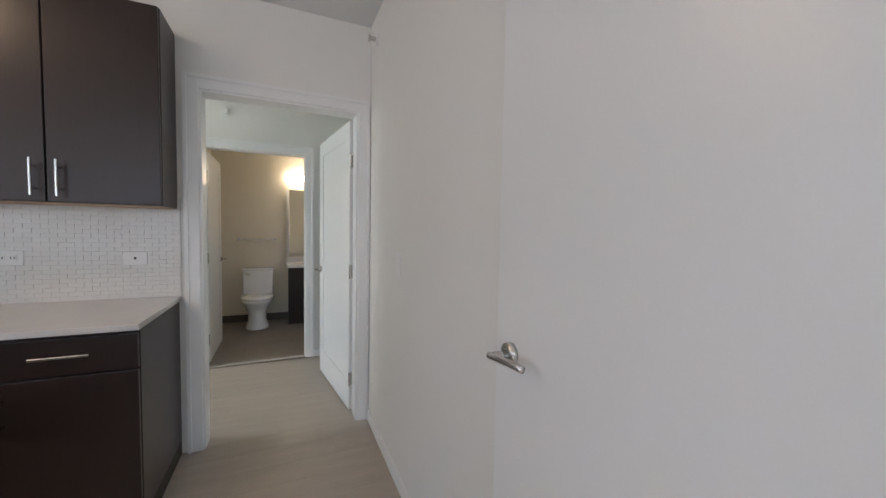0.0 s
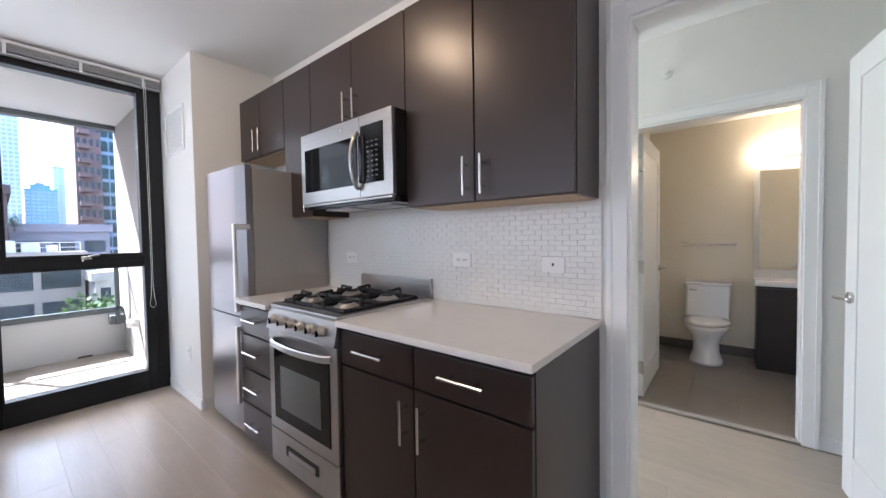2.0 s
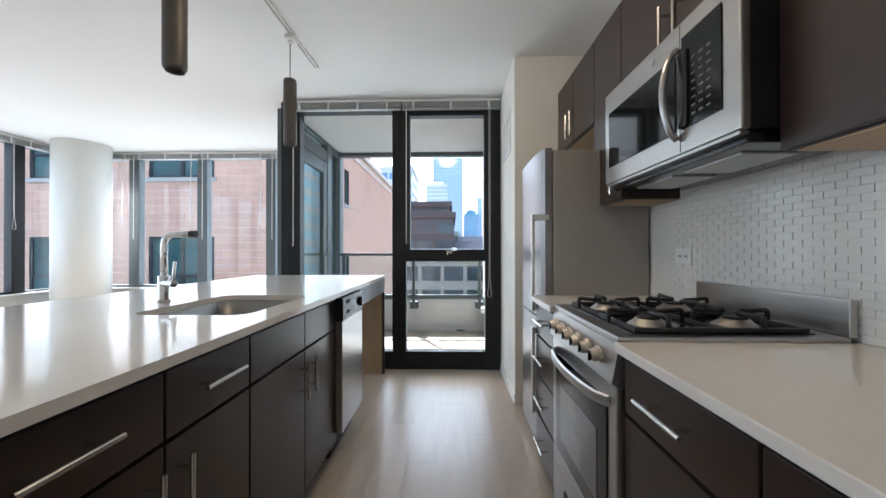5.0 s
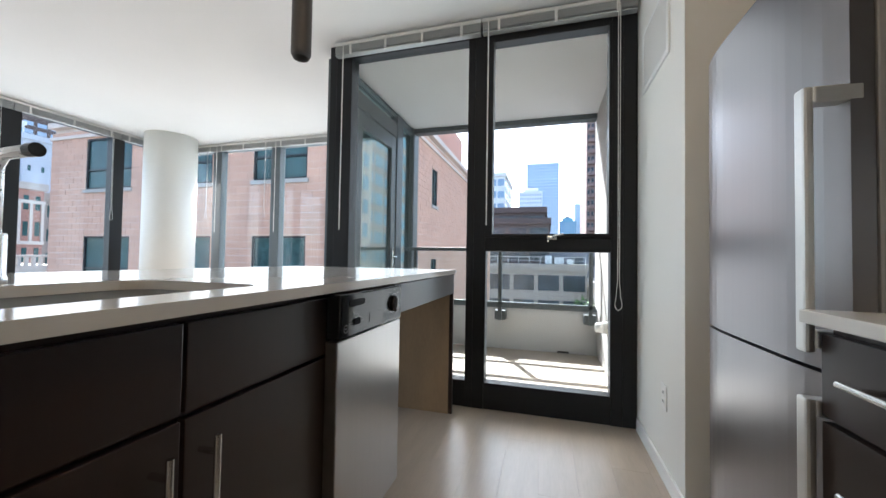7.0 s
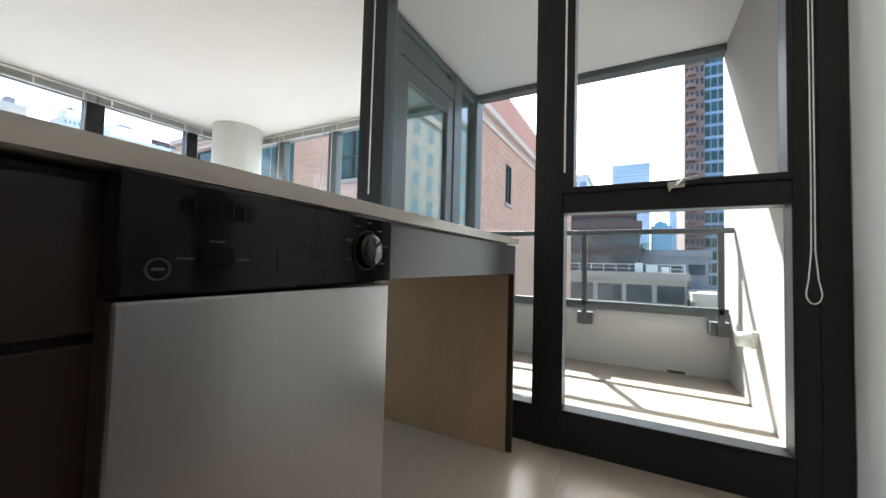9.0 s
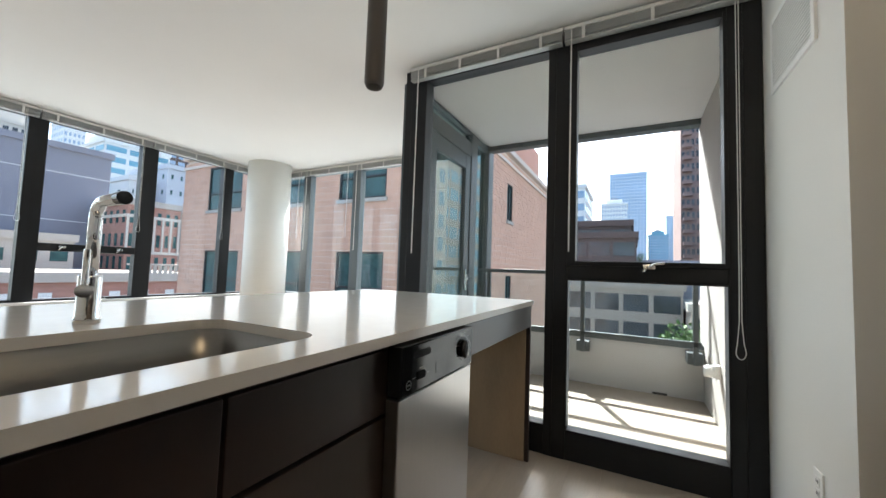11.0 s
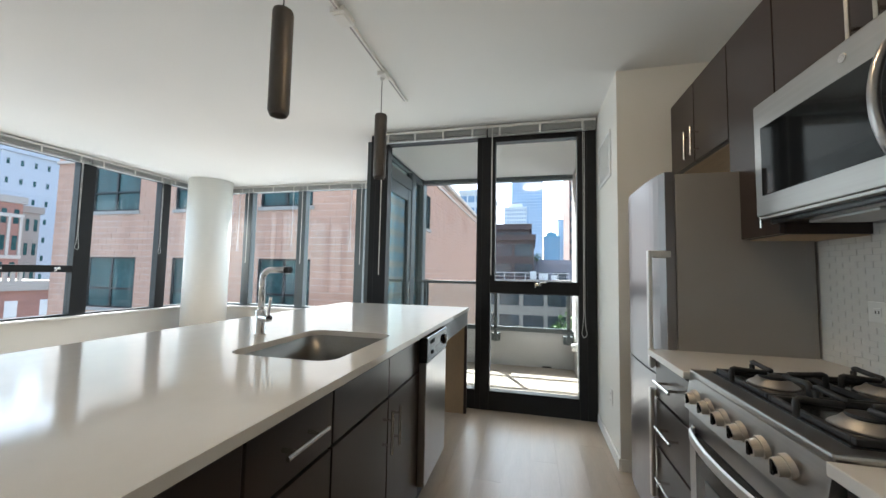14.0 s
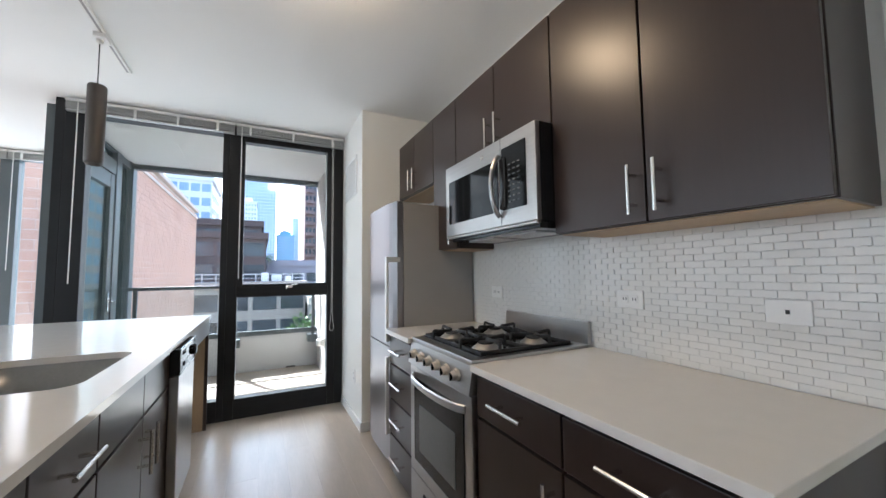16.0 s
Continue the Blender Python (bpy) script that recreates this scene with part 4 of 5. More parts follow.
outlet("wall_outlet", -1.10, NY - 0.0095, 1.153, 0, -1, 0.115, 0.072, "white double outlet set level in the tiled backsplash")
outlet("wall_outlet", -2.03, NY - 0.0095, 1.145, 0, -1, 0.115, 0.072, "white double outlet behind the range")
outlet("cable_outlet", -0.605, NY - 0.0095, 1.145, 0, -1, 0.105, 0.070, "white blank plate with a small jack", 1)
outlet("wall_outlet", -3.345, 2.635, 0.385, 0, -1, 0.072, 0.115, "white double outlet low on the pier")
outlet("light_switch", EX, 2.55, 1.15, -1, 0, 0.075, 0.115, "white light switch plate on the side wall", 0)
vg = thing("air_vent", -3.50, 2.635, 1.98, "white painted louvred air grille on the pier", "vent")
bm = bmesh.new()
for a in ((-3.73, -3.702, 1.98, 2.33), (-3.298, -3.27, 1.98, 2.33), (-3.702, -3.298, 2.305, 2.33), (-3.702, -3.298, 1.98, 2.005)):
    box(bm, a[0], a[1], 2.625, 2.635, a[2], a[3], 0.002)
part("frame", bm, TRIM, vg)
part("backing", B(-3.702, -3.298, 2.6335, 2.6348, 2.005, 2.305), GROUT, vg)
for i in range(19):
    z = 2.010 + i * 0.0155
    part("slat", B(-3.702, -3.298, 2.6265, 2.633, z, z + 0.005), TRIM, vg)
sd = thing("sprinkler_head", 0.61, 3.06, 2.5, "small white sidewall sprinkler head", "sprinkler")
part("escutcheon", rod(bmesh.new(), (EX, 3.06, 2.50), (EX - 0.012, 3.06, 2.50), 0.035, 24), PLASTIC, sd)
part("head", rod(rod(bmesh.new(), (EX - 0.012, 3.06, 2.50), (EX - 0.05, 3.06, 2.50), 0.014, 16), (EX - 0.05, 3.06, 2.50), (EX - 0.056, 3.06, 2.50), 0.022, 16), NICKEL, sd)
sd = thing("smoke_detector", -0.36, HY, 2.36, "small white sprinkler cap above the bathroom door", "sprinkler")
part("cap", rod(rod(bmesh.new(), (-0.36, HY, 2.39), (-0.36, HY - 0.015, 2.39), 0.035, 24), (-0.36, HY - 0.015, 2.39), (-0.36, HY - 0.05, 2.39), 0.018, 16), PLASTIC, sd)

# entry door folded back along the side wall
ed_ = thing("door_4", 0.645, 0.65, 0.01, "plain white door standing open along the side wall", "door", kind="structure")
part("leaf", B(0.625, 0.660, 0.65, 1.548, 0.012, 2.03, bev=0.002), DOORW, ed_)
lever(ed_, Matrix.Translation((0.625, 1.484, 1.036)) @ Matrix.Rotation(radians(90), 4, "Z"), -1)
for z in (0.24, 1.02, 1.80):
    part("hinge", rod(bmesh.new(), (0.645, 0.642, z - 0.05), (0.645, 0.642, z + 0.05), 0.0075, 12), NICKEL, ed_)

# ---- bathroom things ----
to = thing("toilet", -0.195, 6.12, 0, "white porcelain two-piece toilet with closed lid", "toilet")
tx = -0.195
part("tank", B(tx - 0.185, tx + 0.185, BY - 0.20, BY - 0.015, 0.40, 0.735, bev=0.018), PORC, to)
part("tank_lid", B(tx - 0.197, tx + 0.197, BY - 0.215, BY - 0.01, 0.735, 0.765, bev=0.010), PORC, to)
part("pedestal", lathe(bmesh.new(), tx, 6.12, [(0.15, 0.0), (0.145, 0.03), (0.115, 0.10), (0.115, 0.20), (0.15, 0.28), (0.195, 0.345), (0.20, 0.385)], 32, 0.95, 1.3), PORC, to, smooth=True)
part("seat_lid", lathe(bmesh.new(), tx, 6.12, [(0.20, 0.387), (0.205, 0.40), (0.20, 0.415), (0.12, 0.422), (0.0001, 0.424)], 32, 0.95, 1.3), PORC, to, smooth=True)
part("base_block", B(tx - 0.10, tx + 0.10, 6.15, BY - 0.03, 0.0, 0.39, bev=0.03), PORC, to)
part("flush_lever", rod(bmesh.new(), (tx - 0.15, BY - 0.21, 0.69), (tx - 0.09, BY - 0.235, 0.685), 0.008, 10), NICKEL, to)
vn = thing("vanity_cabinet", 0.60, 6.28, 0, "dark-stained bathroom vanity cabinet with white top", "vanity")
part("body", B(0.185, BX1, 6.105, BY - 0.012, 0.0, 0.78, bev=0.002), WOODH, vn)
part("door", B(0.20, 0.60, 6.083, 6.103, 0.10, 0.76, bev=0.002), WOODH, vn)
part("basin_top", B(0.165, BX1, 6.075, BY - 0.012, 0.78, 0.83, bev=0.008), PORC, vn)
part("handle", rod(bmesh.new(), (0.585, 6.065, 0.50), (0.585, 6.065, 0.66), 0.006, 10), NICKEL, vn)
part("backsplash", B(0.165, BX1, BY - 0.03, BY - 0.012, 0.83, 0.91, bev=0.003), PORC, vn)
tp = thing("basin_tap", 0.56, 6.3, 0.83, "small chrome basin tap on the vanity", "tap")
part("body", tube(bmesh.new(), [(0.56, 6.38, 0.832), (0.56, 6.38, 0.94), (0.56, 6.35, 0.96), (0.56, 6.26, 0.945)], 0.012, 12), CHROME, tp, smooth=True)
MIRR = mat("mirror", (0.85, 0.86, 0.86), 0.02, metal=1.0, var=0.0)
mi = thing("wall_mirror", 0.5, BY, 0.96, "bathroom mirror on a pale back, turned to reflect the cream wall", "mirror")
part("cabinet", B(0.165, 0.64, BY - 0.02, BY - 0.011, 0.92, 1.86, bev=0.002), PLASTIC, mi)
# the 20 degree turn is added so the mirror reflects cream wall, not the doorway
bm = B(-0.47, 0, -0.012, 0, 0.92, 1.86, bev=0.002)
bm.transform(Matrix.Translation((0.64, BY - 0.021, 0)) @ Matrix.Rotation(radians(20), 4, "Z"))
part("mirror_panel", bm, MIRR, mi, "mirror panel turned towards the west wall")
vl = thing("vanity_light", 0.34, BY, 2.0, "glowing vanity light bar above the mirror", "wall lamp")
part("base", B(0.22, 0.60, BY - 0.03, BY, 2.00, 2.08, bev=0.004), NICKEL, vl)
part("shade", tube(bmesh.new(), [(0.19, BY - 0.075, 2.04), (0.21, BY - 0.075, 2.04), (0.61, BY - 0.075, 2.04), (0.63, BY - 0.075, 2.04)], 0.036, 18), VANL, vl, "glowing frosted glass shade", smooth=True)
tb = thing("towel_bar", -0.35, BY, 1.2, "chrome towel bar on the bathroom wall", "towel bar")
bm = rod(bmesh.new(), (-0.455, BY - 0.06, 1.155), (0.035, BY - 0.06, 1.155), 0.011, 12)
for x in (-0.435, 0.015):
    rod(bm, (x, BY, 1.155), (x, BY - 0.065, 1.155), 0.011, 12)
    rod(bm, (x, BY, 1.155), (x, BY - 0.01, 1.155), 0.022, 16)
part("bar", bm, NICKEL, tb)

# ---- blinds ----
def blind(along, at, u0, u1, zt, side, label, cords=(), wand=None, clips=3):
    """A raised blind: headrail, stack of slats and bottom rail; side: into the room."""
    t = thing("window_blind", *((u0 + u1) / 2, at, zt) if along == "x" else (at, (u0 + u1) / 2, zt), label, "blind", "raised blinds")
    def bar(nm, a0, a1, z0, z1, d0, d1, m_, bev=0.0):
        bm = bmesh.new()
        frame_box(bm, along, at, a0, a1, z0, z1, *sorted((side * d0, side * d1)), bev)
        return part(nm, bm, m_, t)
    bar("headrail", u0, u1, zt - 0.022, zt, 0.055, 0.105, PLASTIC, 0.002)
    bm = bmesh.new()
    for i in range(11):
        z = zt - 0.030 - i * 0.0048
        frame_box(bm, along, at, u0 + 0.004, u1 - 0.004, z, z + 0.0026, *sorted((side * 0.056, side * 0.104)), 0)
    part("raised_slat", bm, BLIND, t, "stack of grey slats")["kind"] = "stuff"
    bar("bottom_rail", u0 + 0.004, u1 - 0.004, zt - 0.098, zt - 0.088, 0.056, 0.104, BLIND, 0.002)
    n = clips
    for i in range(n):
        c_ = u0 + (u1 - u0) * (0.12 + 0.76 * i / (n - 1))
        bar("clip", c_ - 0.009, c_ + 0.009, zt - 0.10, zt - 0.020, 0.104, 0.108, PLASTIC)
    P = (lambda u, d, z: (u, at + side * d, z)) if along == "x" else (lambda u, d, z: (at + side * d, u, z))
    for u, z in cords:
        bm = bmesh.new()
        zl = zt - 0.05
        loop = [(-0.020 * math.sin(math.pi * k / 8), z + 0.035 - 0.035 * math.cos(math.pi * (k - 8) / 8)) for k in range(4, 13)]
        tube(bm, [P(u - 0.004, 0.112, zl), P(u - 0.003, 0.115, z + 0.45), P(u - 0.005, 0.116, z + 0.18), P(u - 0.013, 0.117, z + 0.08)] + [P(u + dx_, 0.118, dz_) for dx_, dz_ in loop] + [P(u + 0.012, 0.117, z + 0.08), P(u + 0.005, 0.116, z + 0.18), P(u + 0.006, 0.115, z + 0.45), P(u + 0.008, 0.112, zl)], 0.0022, 6)
        part("cord", bm, CORD, t, "looped pull cord", smooth=True)
    if wand:
        part("wand", rod(bmesh.new(), P(wand[0], 0.115, zt - 0.03), P(wand[0], 0.118, wand[1]), 0.004, 8), PLASTIC, t, "clear tilt wand")
    return t


ZB = CZ - 0.012
blind("y", KX, P0 + 0.07, 1.655, ZB, 1, "raised grey blind over the wide balcony pane", wand=(0.60, 1.22), clips=4)
blind("y", KX, 1.662, P5 - 0.005, ZB, 1, "raised grey blind over the balcony sash", cords=((2.515, 0.72),), wand=(1.71, 1.24), clips=3)
for i, (a, b) in enumerate(((-0.88, 0.1), (-1.785, -0.885), (-2.84, -1.79), (-3.845, -2.845), (-4.875, -3.85), (-5.60, -4.88))):
    blind("x", SY, a, b, ZB, 1, "raised grey blind over the window band", cords=((a + 0.10, 1.45),) if i > 1 else (), clips=3)
for i, (a, b) in enumerate(((-3.40, -2.68), (-2.675, -1.63), (-1.625, -0.575), (-0.57, 0.33))):
    blind("y", WX, a, b, ZB, 1, "raised grey blind over the window band", cords=((b - 0.12, 1.55),) if i in (0, 1, 2) else (), wand=(a + 0.05, 1.35), clips=3)

# ---- balcony ----
BZ = -0.05
BF = -5.62
setting("balcony_floor", B(BF - 0.3, KX - 0.06, 0.48, 2.64, -0.2, BZ), CONC, "sunlit concrete balcony floor", "floor")
setting("balcony_soffit", B(-5.66, KX - 0.062, 0.485, 2.9, 2.64, 2.85), SOFFIT, "white painted balcony soffit", "ceiling")
setting("balcony_fascia", B(-5.78, -5.662, 0.2, 2.9, 2.585, 2.85, bev=0.004), GREYFR, "grey metal slab edge of the balcony above", "trim")
setting("balcony_wall", B(-5.80, KX - 0.062, 2.625, 2.9, -0.2, 2.64), STUCCO, "beige stucco balcony side wall", "wall")
bm = B(BF - 0.18, BF, 0.3, 2.625, -0.2, 0.46, bev=0.004)
pw = setting("balcony_parapet", bm, CONC, "low concrete balcony parapet", "wall")
setting("parapet_cap", B(BF - 0.20, BF + 0.02, 0.3, 2.625, 0.46, 0.495, bev=0.004), GREYFR, "grey metal parapet cap", "trim")
part("drain_slot", B(BF, BF + 0.006, 2.22, 2.34, BZ + 0.03, BZ + 0.065, bev=0.002), DARKPL, pw)
ra = thing("balcony_railing", BF + 0.06, 1.6, 0.5, "grey metal balcony railing with clear glass panels", "railing")
RXB = BF + 0.16
part("top_rail", B(RXB - 0.03, RXB + 0.03, 0.46, 2.62, 1.10, 1.14, bev=0.006), GREYFR, ra)
part("bottom_rail", B(RXB - 0.02, RXB + 0.02, 0.46, 2.59, 0.50, 0.545, bev=0.004), GREYFR, ra)
for y in (0.60, 1.605, 2.545):
    po = part("post", B(RXB - 0.02, RXB + 0.02, y - 0.02, y + 0.02, 0.34, 1.10, bev=0.003), GREYFR, ra)
    part("bracket", B(BF + 0.001, RXB - 0.02, y - 0.06, y + 0.06, 0.34, 0.44, bev=0.003), GREYFR, po)
for a, b in ((0.62, 1.585), (1.625, 2.525)):
    part("glass_panel", B(RXB - 0.005, RXB + 0.005, a, b, 0.545, 1.10), RAILGL, ra).visible_shadow = False
wl = thing("balcony_wall_light", -4.92, 2.625, 0.40, "small clear jar wall light on the stucco wall", "wall lamp")
part("back_box", B(-4.955, -4.885, 2.59, 2.625, 0.37, 0.47, bev=0.006), PLASTIC, wl)
part("jar", rod(bmesh.new(), (-4.92, 2.59, 0.42), (-4.92, 2.525, 0.416), 0.048, 20, 0.042), FROST, wl, smooth=True)

# ---- the city ----
GZ = -18.0
setting("ground", B(-1500, 1500, -1500, 1500, GZ - 1, GZ), ASPH, "city ground far below", "ground")


def face_boxes(bm, x0, x1, y0, y1, z0, z1, face, floors, bays, fw, fh, out=0.03, lo=0.0, inset=0.0):
    """Window boxes on one face of a block; fw, fh: the part of each bay and storey that is glass."""
    dz = (z1 - z0) / floors
    a0, a1 = (y0, y1) if face[1] == "x" else (x0, x1)
    da = (a1 - a0) / bays
    for i in range(floors):
        for j in range(bays):
            za, zb = z0 + dz * (i + (1 - fh) / 2 + lo), z0 + dz * (i + (1 + fh) / 2 + lo)
            ua, ub = a0 + da * (j + (1 - fw) / 2), a0 + da * (j + (1 + fw) / 2)
            if face == "+x":
                box(bm, x1 - 0.05, x1 + out, ua, ub, za, zb)
            elif face == "-x":
                box(bm, x0 - out, x0 + 0.05, ua, ub, za, zb)
            elif face == "-y":
                box(bm, ua, ub, y0 - out, y0 + 0.05, za, zb)
            elif face == "+y":
                box(bm, ua, ub, y1 - 0.05, y1 + out, za, zb)
    return bm


def tower(label, x0, x1, y0, y1, z1, wall_m, glass_m, fx, fy, fw, fh, base=GZ, cornice=None, name="city_building", side="+y", top=0.0, ledges=0):
    t = thing(name, (x0 + x1) / 2, (y0 + y1) / 2, base, label, "building", "city buildings")
    part("wall", B(x0, x1, y0, y1, base, z1), wall_m, t)
    part("roof", B(x0 - 0.3, x1 + 0.3, y0 - 0.3, y1 + 0.3, z1, z1 + 0.9), cornice or wall_m, t)
    if top:
        # plain roof storey set back from the edges
        wx, wy = (x1 - x0) * 0.18, (y1 - y0) * 0.18
        part("roof_house", B(x0 + wx, x1 - wx, y0 + wy, y1 - wy, z1 + 0.9, z1 + 0.9 + top), wall_m, t)
        part("roof_plant", B(x0 + 2.2 * wx, x1 - 2.2 * wx, y0 + 2 * wy, y1 - 2 * wy, z1 + 0.9 + top, z1 + 0.9 + top * 1.5), GREYB, t)
    floors = fx[0]
    for f_ in range(floors if ledges else 0):
        za = base + (z1 - base) * f_ / floors
        if za > -14:
            part("balcony_ledge", B(x1, x1 + 1.3, y0 + 0.4, y0 + 2.2, za, za + 0.9), wall_m, t)
    for f_ in range(floors):
        za, zb = base + (z1 - base) * f_ / floors, base + (z1 - base) * (f_ + 1) / floors
        if zb < -14:
            continue
        bm = face_boxes(bmesh.new(), x0, x1, y0, y1, za, zb, "+x", 1, fx[1], fw, fh)
        face_boxes(bm, x0, x1, y0, y1, za, zb, side, 1, fy, fw, fh)
        part("window_row", bm, glass_m, t)
    return t


tower("dark brown masonry apartment block with wide glass bays", -80, -60, -13, 1.9, 8.4, BROWN, CITYGL, (8, 4), 8, 0.84, 0.66)
tower("dark brown masonry apartment block with wide glass bays", -78, -57.5, -13, 2.5, 6.4, BROWN, CITYGL, (8, 5), 8, 0.86, 0.62)
tower("low slate-grey roof annexe", -74, -60, 2.6, 10.5, 2.6, GREYB, CITYGL, (6, 3), 5, 0.7, 0.4)
lr = tower("beige low-rise block with wide dark window bays", -66, -54, -9.4, 7.5, -0.5, BEIGE, CITYGL, (5, 5), 5, 0.84, 0.62)
part("terrace_rail", box(box(bmesh.new(), -54.3, -54.2, -9.2, 7.3, 1.35, 1.43), -54.3, -54.2, -9.2, 7.3, 0.85, 0.90), WHITEB, lr, "pale terrace rail on the roof")
for k_ in range(12):
    part("rail_post", B(-54.3, -54.2, -9.2 + 1.5 * k_ - 0.04, -9.2 + 1.5 * k_ + 0.04, 0.4, 1.40), WHITEB, lr)
for y_, w_, h_ in ((2.4, 0.9, 1.2), (3.9, 1.3, 0.9), (5.4, 0.8, 0.7)):
    ru = thing("roof_unit", -56.5, y_, 0.4, "white metal cooling unit on the flat roof", "roof unit", "units on the low roof")
    part("case", B(-57.2, -56.0, y_ - w_ / 2, y_ + w_ / 2, 0.4, 0.4 + h_, bev=0.05), WHITEB, ru)
    part("fan_ring", rod(bmesh.new(), (-56.6, y_, 0.4 + h_), (-56.6, y_, 0.5 + h_), w_ * 0.35, 20), GREYB, ru)
tower("small tan masonry low-rise block", -62, -50, 7.8, 14.0, -2.6, STONE, CITYGL, (5, 4), 5, 0.5, 0.55)
tower("beige stone apartment block with teal windows", -52, -26, 25, 42, 21, BEIGEL, TEALG, (11, 7), 7, 0.45, 0.6, side="-y")
tower("beige stone apartment block with teal windows", -100, -55, 28, 42, 27, BEIGE, TEALG, (13, 4), 12, 0.8, 0.6, side="-y")
tower("white and glass apartment block", -110, -92, -16, -8.0, 21.8, WHITEB, BLUEG, (13, 4), 6, 0.8, 0.55)
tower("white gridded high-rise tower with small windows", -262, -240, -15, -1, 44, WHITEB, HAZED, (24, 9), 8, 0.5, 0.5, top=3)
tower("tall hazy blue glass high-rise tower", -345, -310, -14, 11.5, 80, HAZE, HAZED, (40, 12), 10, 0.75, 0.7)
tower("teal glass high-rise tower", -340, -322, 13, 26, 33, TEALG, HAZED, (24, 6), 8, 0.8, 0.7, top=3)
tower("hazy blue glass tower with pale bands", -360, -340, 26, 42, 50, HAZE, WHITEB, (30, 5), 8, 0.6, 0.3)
tower("red brick high-rise with balconies", -125, -106, 12.5, 16.5, 90, TOWERB, CITYGL, (36, 4), 8, 0.6, 0.5, ledges=1)
tower("blue glass high-rise with pale floor bands", -124, -108, 16.6, 23.5, 90, BLUEG, DKGLASS, (36, 5), 5, 0.85, 0.75)
# south side
tower("white high-rise with ribbon windows and a blank top", -59, -43.5, -150, -125, 33, WHITEB, TEALG, (17, 4), 3, 0.86, 0.5, top=4)
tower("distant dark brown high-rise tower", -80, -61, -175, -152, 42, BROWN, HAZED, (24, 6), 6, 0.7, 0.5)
tower("slate grey windowless block with pale joints", -27, -6, -88, -72, 16.9, GREYB, WHITEB, (5, 1), 1, 1.0, 0.012)
tower("pale stone stepped apartment tower", -34.5, -26.5, -152, -140, 35, BEIGEL, CITYGL, (18, 5), 5, 0.62, 0.45, top=4)
tower("pale stone stepped apartment tower", -24, -14, -170, -156, 36, BEIGEL, CITYGL, (18, 5), 5, 0.55, 0.45, top=4)
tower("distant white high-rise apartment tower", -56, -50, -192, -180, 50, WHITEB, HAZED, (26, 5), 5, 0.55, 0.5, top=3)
tower("pale grey slab with small square windows", -47, -38.5, -96, -80, 19.5, SLAB, DKGLASS, (12, 5), 5, 0.22, 0.3)
tower("plain white block beside the slab", -38.2, -34, -100, -84, 16.5, WHITEB, DKGLASS, (8, 2), 3, 0.15, 0.2)
rb = tower("red brick block with stone bands and cornice", -32.6, -25.8, -76, -62, 9.0, REDBR, DKGLASS, (8, 7), 6, 0.42, 0.55, cornice=STONE)
for z_ in (1.9, 7.2):
    part("stone_band", B(-32.75, -25.65, -76.1, -61.85, z_, z_ + 0.45, bev=0.05), BEIGEL, rb)
for k_ in range(7):
    part("pilaster", B(-32.6 + 1.1 * k_, -32.35 + 1.1 * k_, -61.99, -61.8, 2.35, 7.2), BEIGEL, rb)
tower("tan brick wing with small windows", -35.4, -32.9, -78, -64, 8.2, BEIGE, DKGLASS, (8, 4), 3, 0.45, 0.5)
lh = tower("low red brick house with white windows and balustrade", -27, -10, -56, -44, -1.2, REDBR, WHITEB, (5, 6), 7, 0.35, 0.45, cornice=STONE)
for k_ in range(9):
    part("baluster", B(-24.0 + 0.5 * k_, -23.75 + 0.5 * k_, -44.3, -44.05, -0.3, 0.5), STONE, lh)
part("balustrade_rail", B(-24.3, -19.4, -44.35, -44.0, 0.5, 0.7, bev=0.04), STONE, lh)
tower("low pale roofed block", -20, 6, -70, -60, 3.0, STONE, DKGLASS, (6, 8), 10, 0.6, 0.4)

def tree(label, x, y, z0, z1, r, n, seed, name="tree"):
    """A trunk with limbs and a crown of many small leaf clumps."""
    rt = random.Random(seed)
    t = thing(name, x, y, z0, label, name, "greenery between the buildings")
    bm = rod(bmesh.new(), (x, y, z0), (x, y, z1 - r), 0.035 * (z1 - z0), 9, 0.012 * (z1 - z0))
    for k_ in range(6):
        a = rt.uniform(0, 6.28)
        zb = z1 - r * rt.uniform(1.0, 2.0)
        rod(bm, (x, y, zb), (x + 0.75 * r * math.cos(a), y + 0.75 * r * math.sin(a), zb + r * 0.8), 0.012 * (z1 - z0), 7, 0.004 * (z1 - z0))
    part("trunk", bm, BROWN, t)
    vs_, fs_ = [], []
    for k_ in range(n):
        d = Vector((rt.gauss(0, 1), rt.gauss(0, 1), rt.gauss(0, 0.8))).normalized() * r * rt.uniform(0.35, 1.05)
        c_ = Vector((x, y, z1 - r)) + Vector((d.x, d.y, d.z * 0.9 + 0.25 * r * math.sin(3 * d.x / r)))
        u = Vector((rt.gauss(0, 1), rt.gauss(0, 1), rt.gauss(0, 1))).normalized() * r * rt.uniform(0.05, 0.11)
        v = u.cross(Vector((rt.gauss(0, 1), rt.gauss(0, 1), rt.gauss(0, 1)))).normalized() * u.length * 0.7
        k0 = len(vs_)
        vs_.extend([c_ - u, c_ + v * 0.8, c_ + u, c_ - v])
        fs_.append((k0, k0 + 1, k0 + 2, k0 + 3))
    me_ = bpy.data.meshes.new("crown")
    me_.from_pydata(vs_, [], fs_)
    me_.materials.append(LEAF)
    cr = new("crown", me_)
    cr.parent, cr.matrix_parent_inverse = t, WORLD[t.name].inverted()
    cr["kind"] = "stuff"
    return t


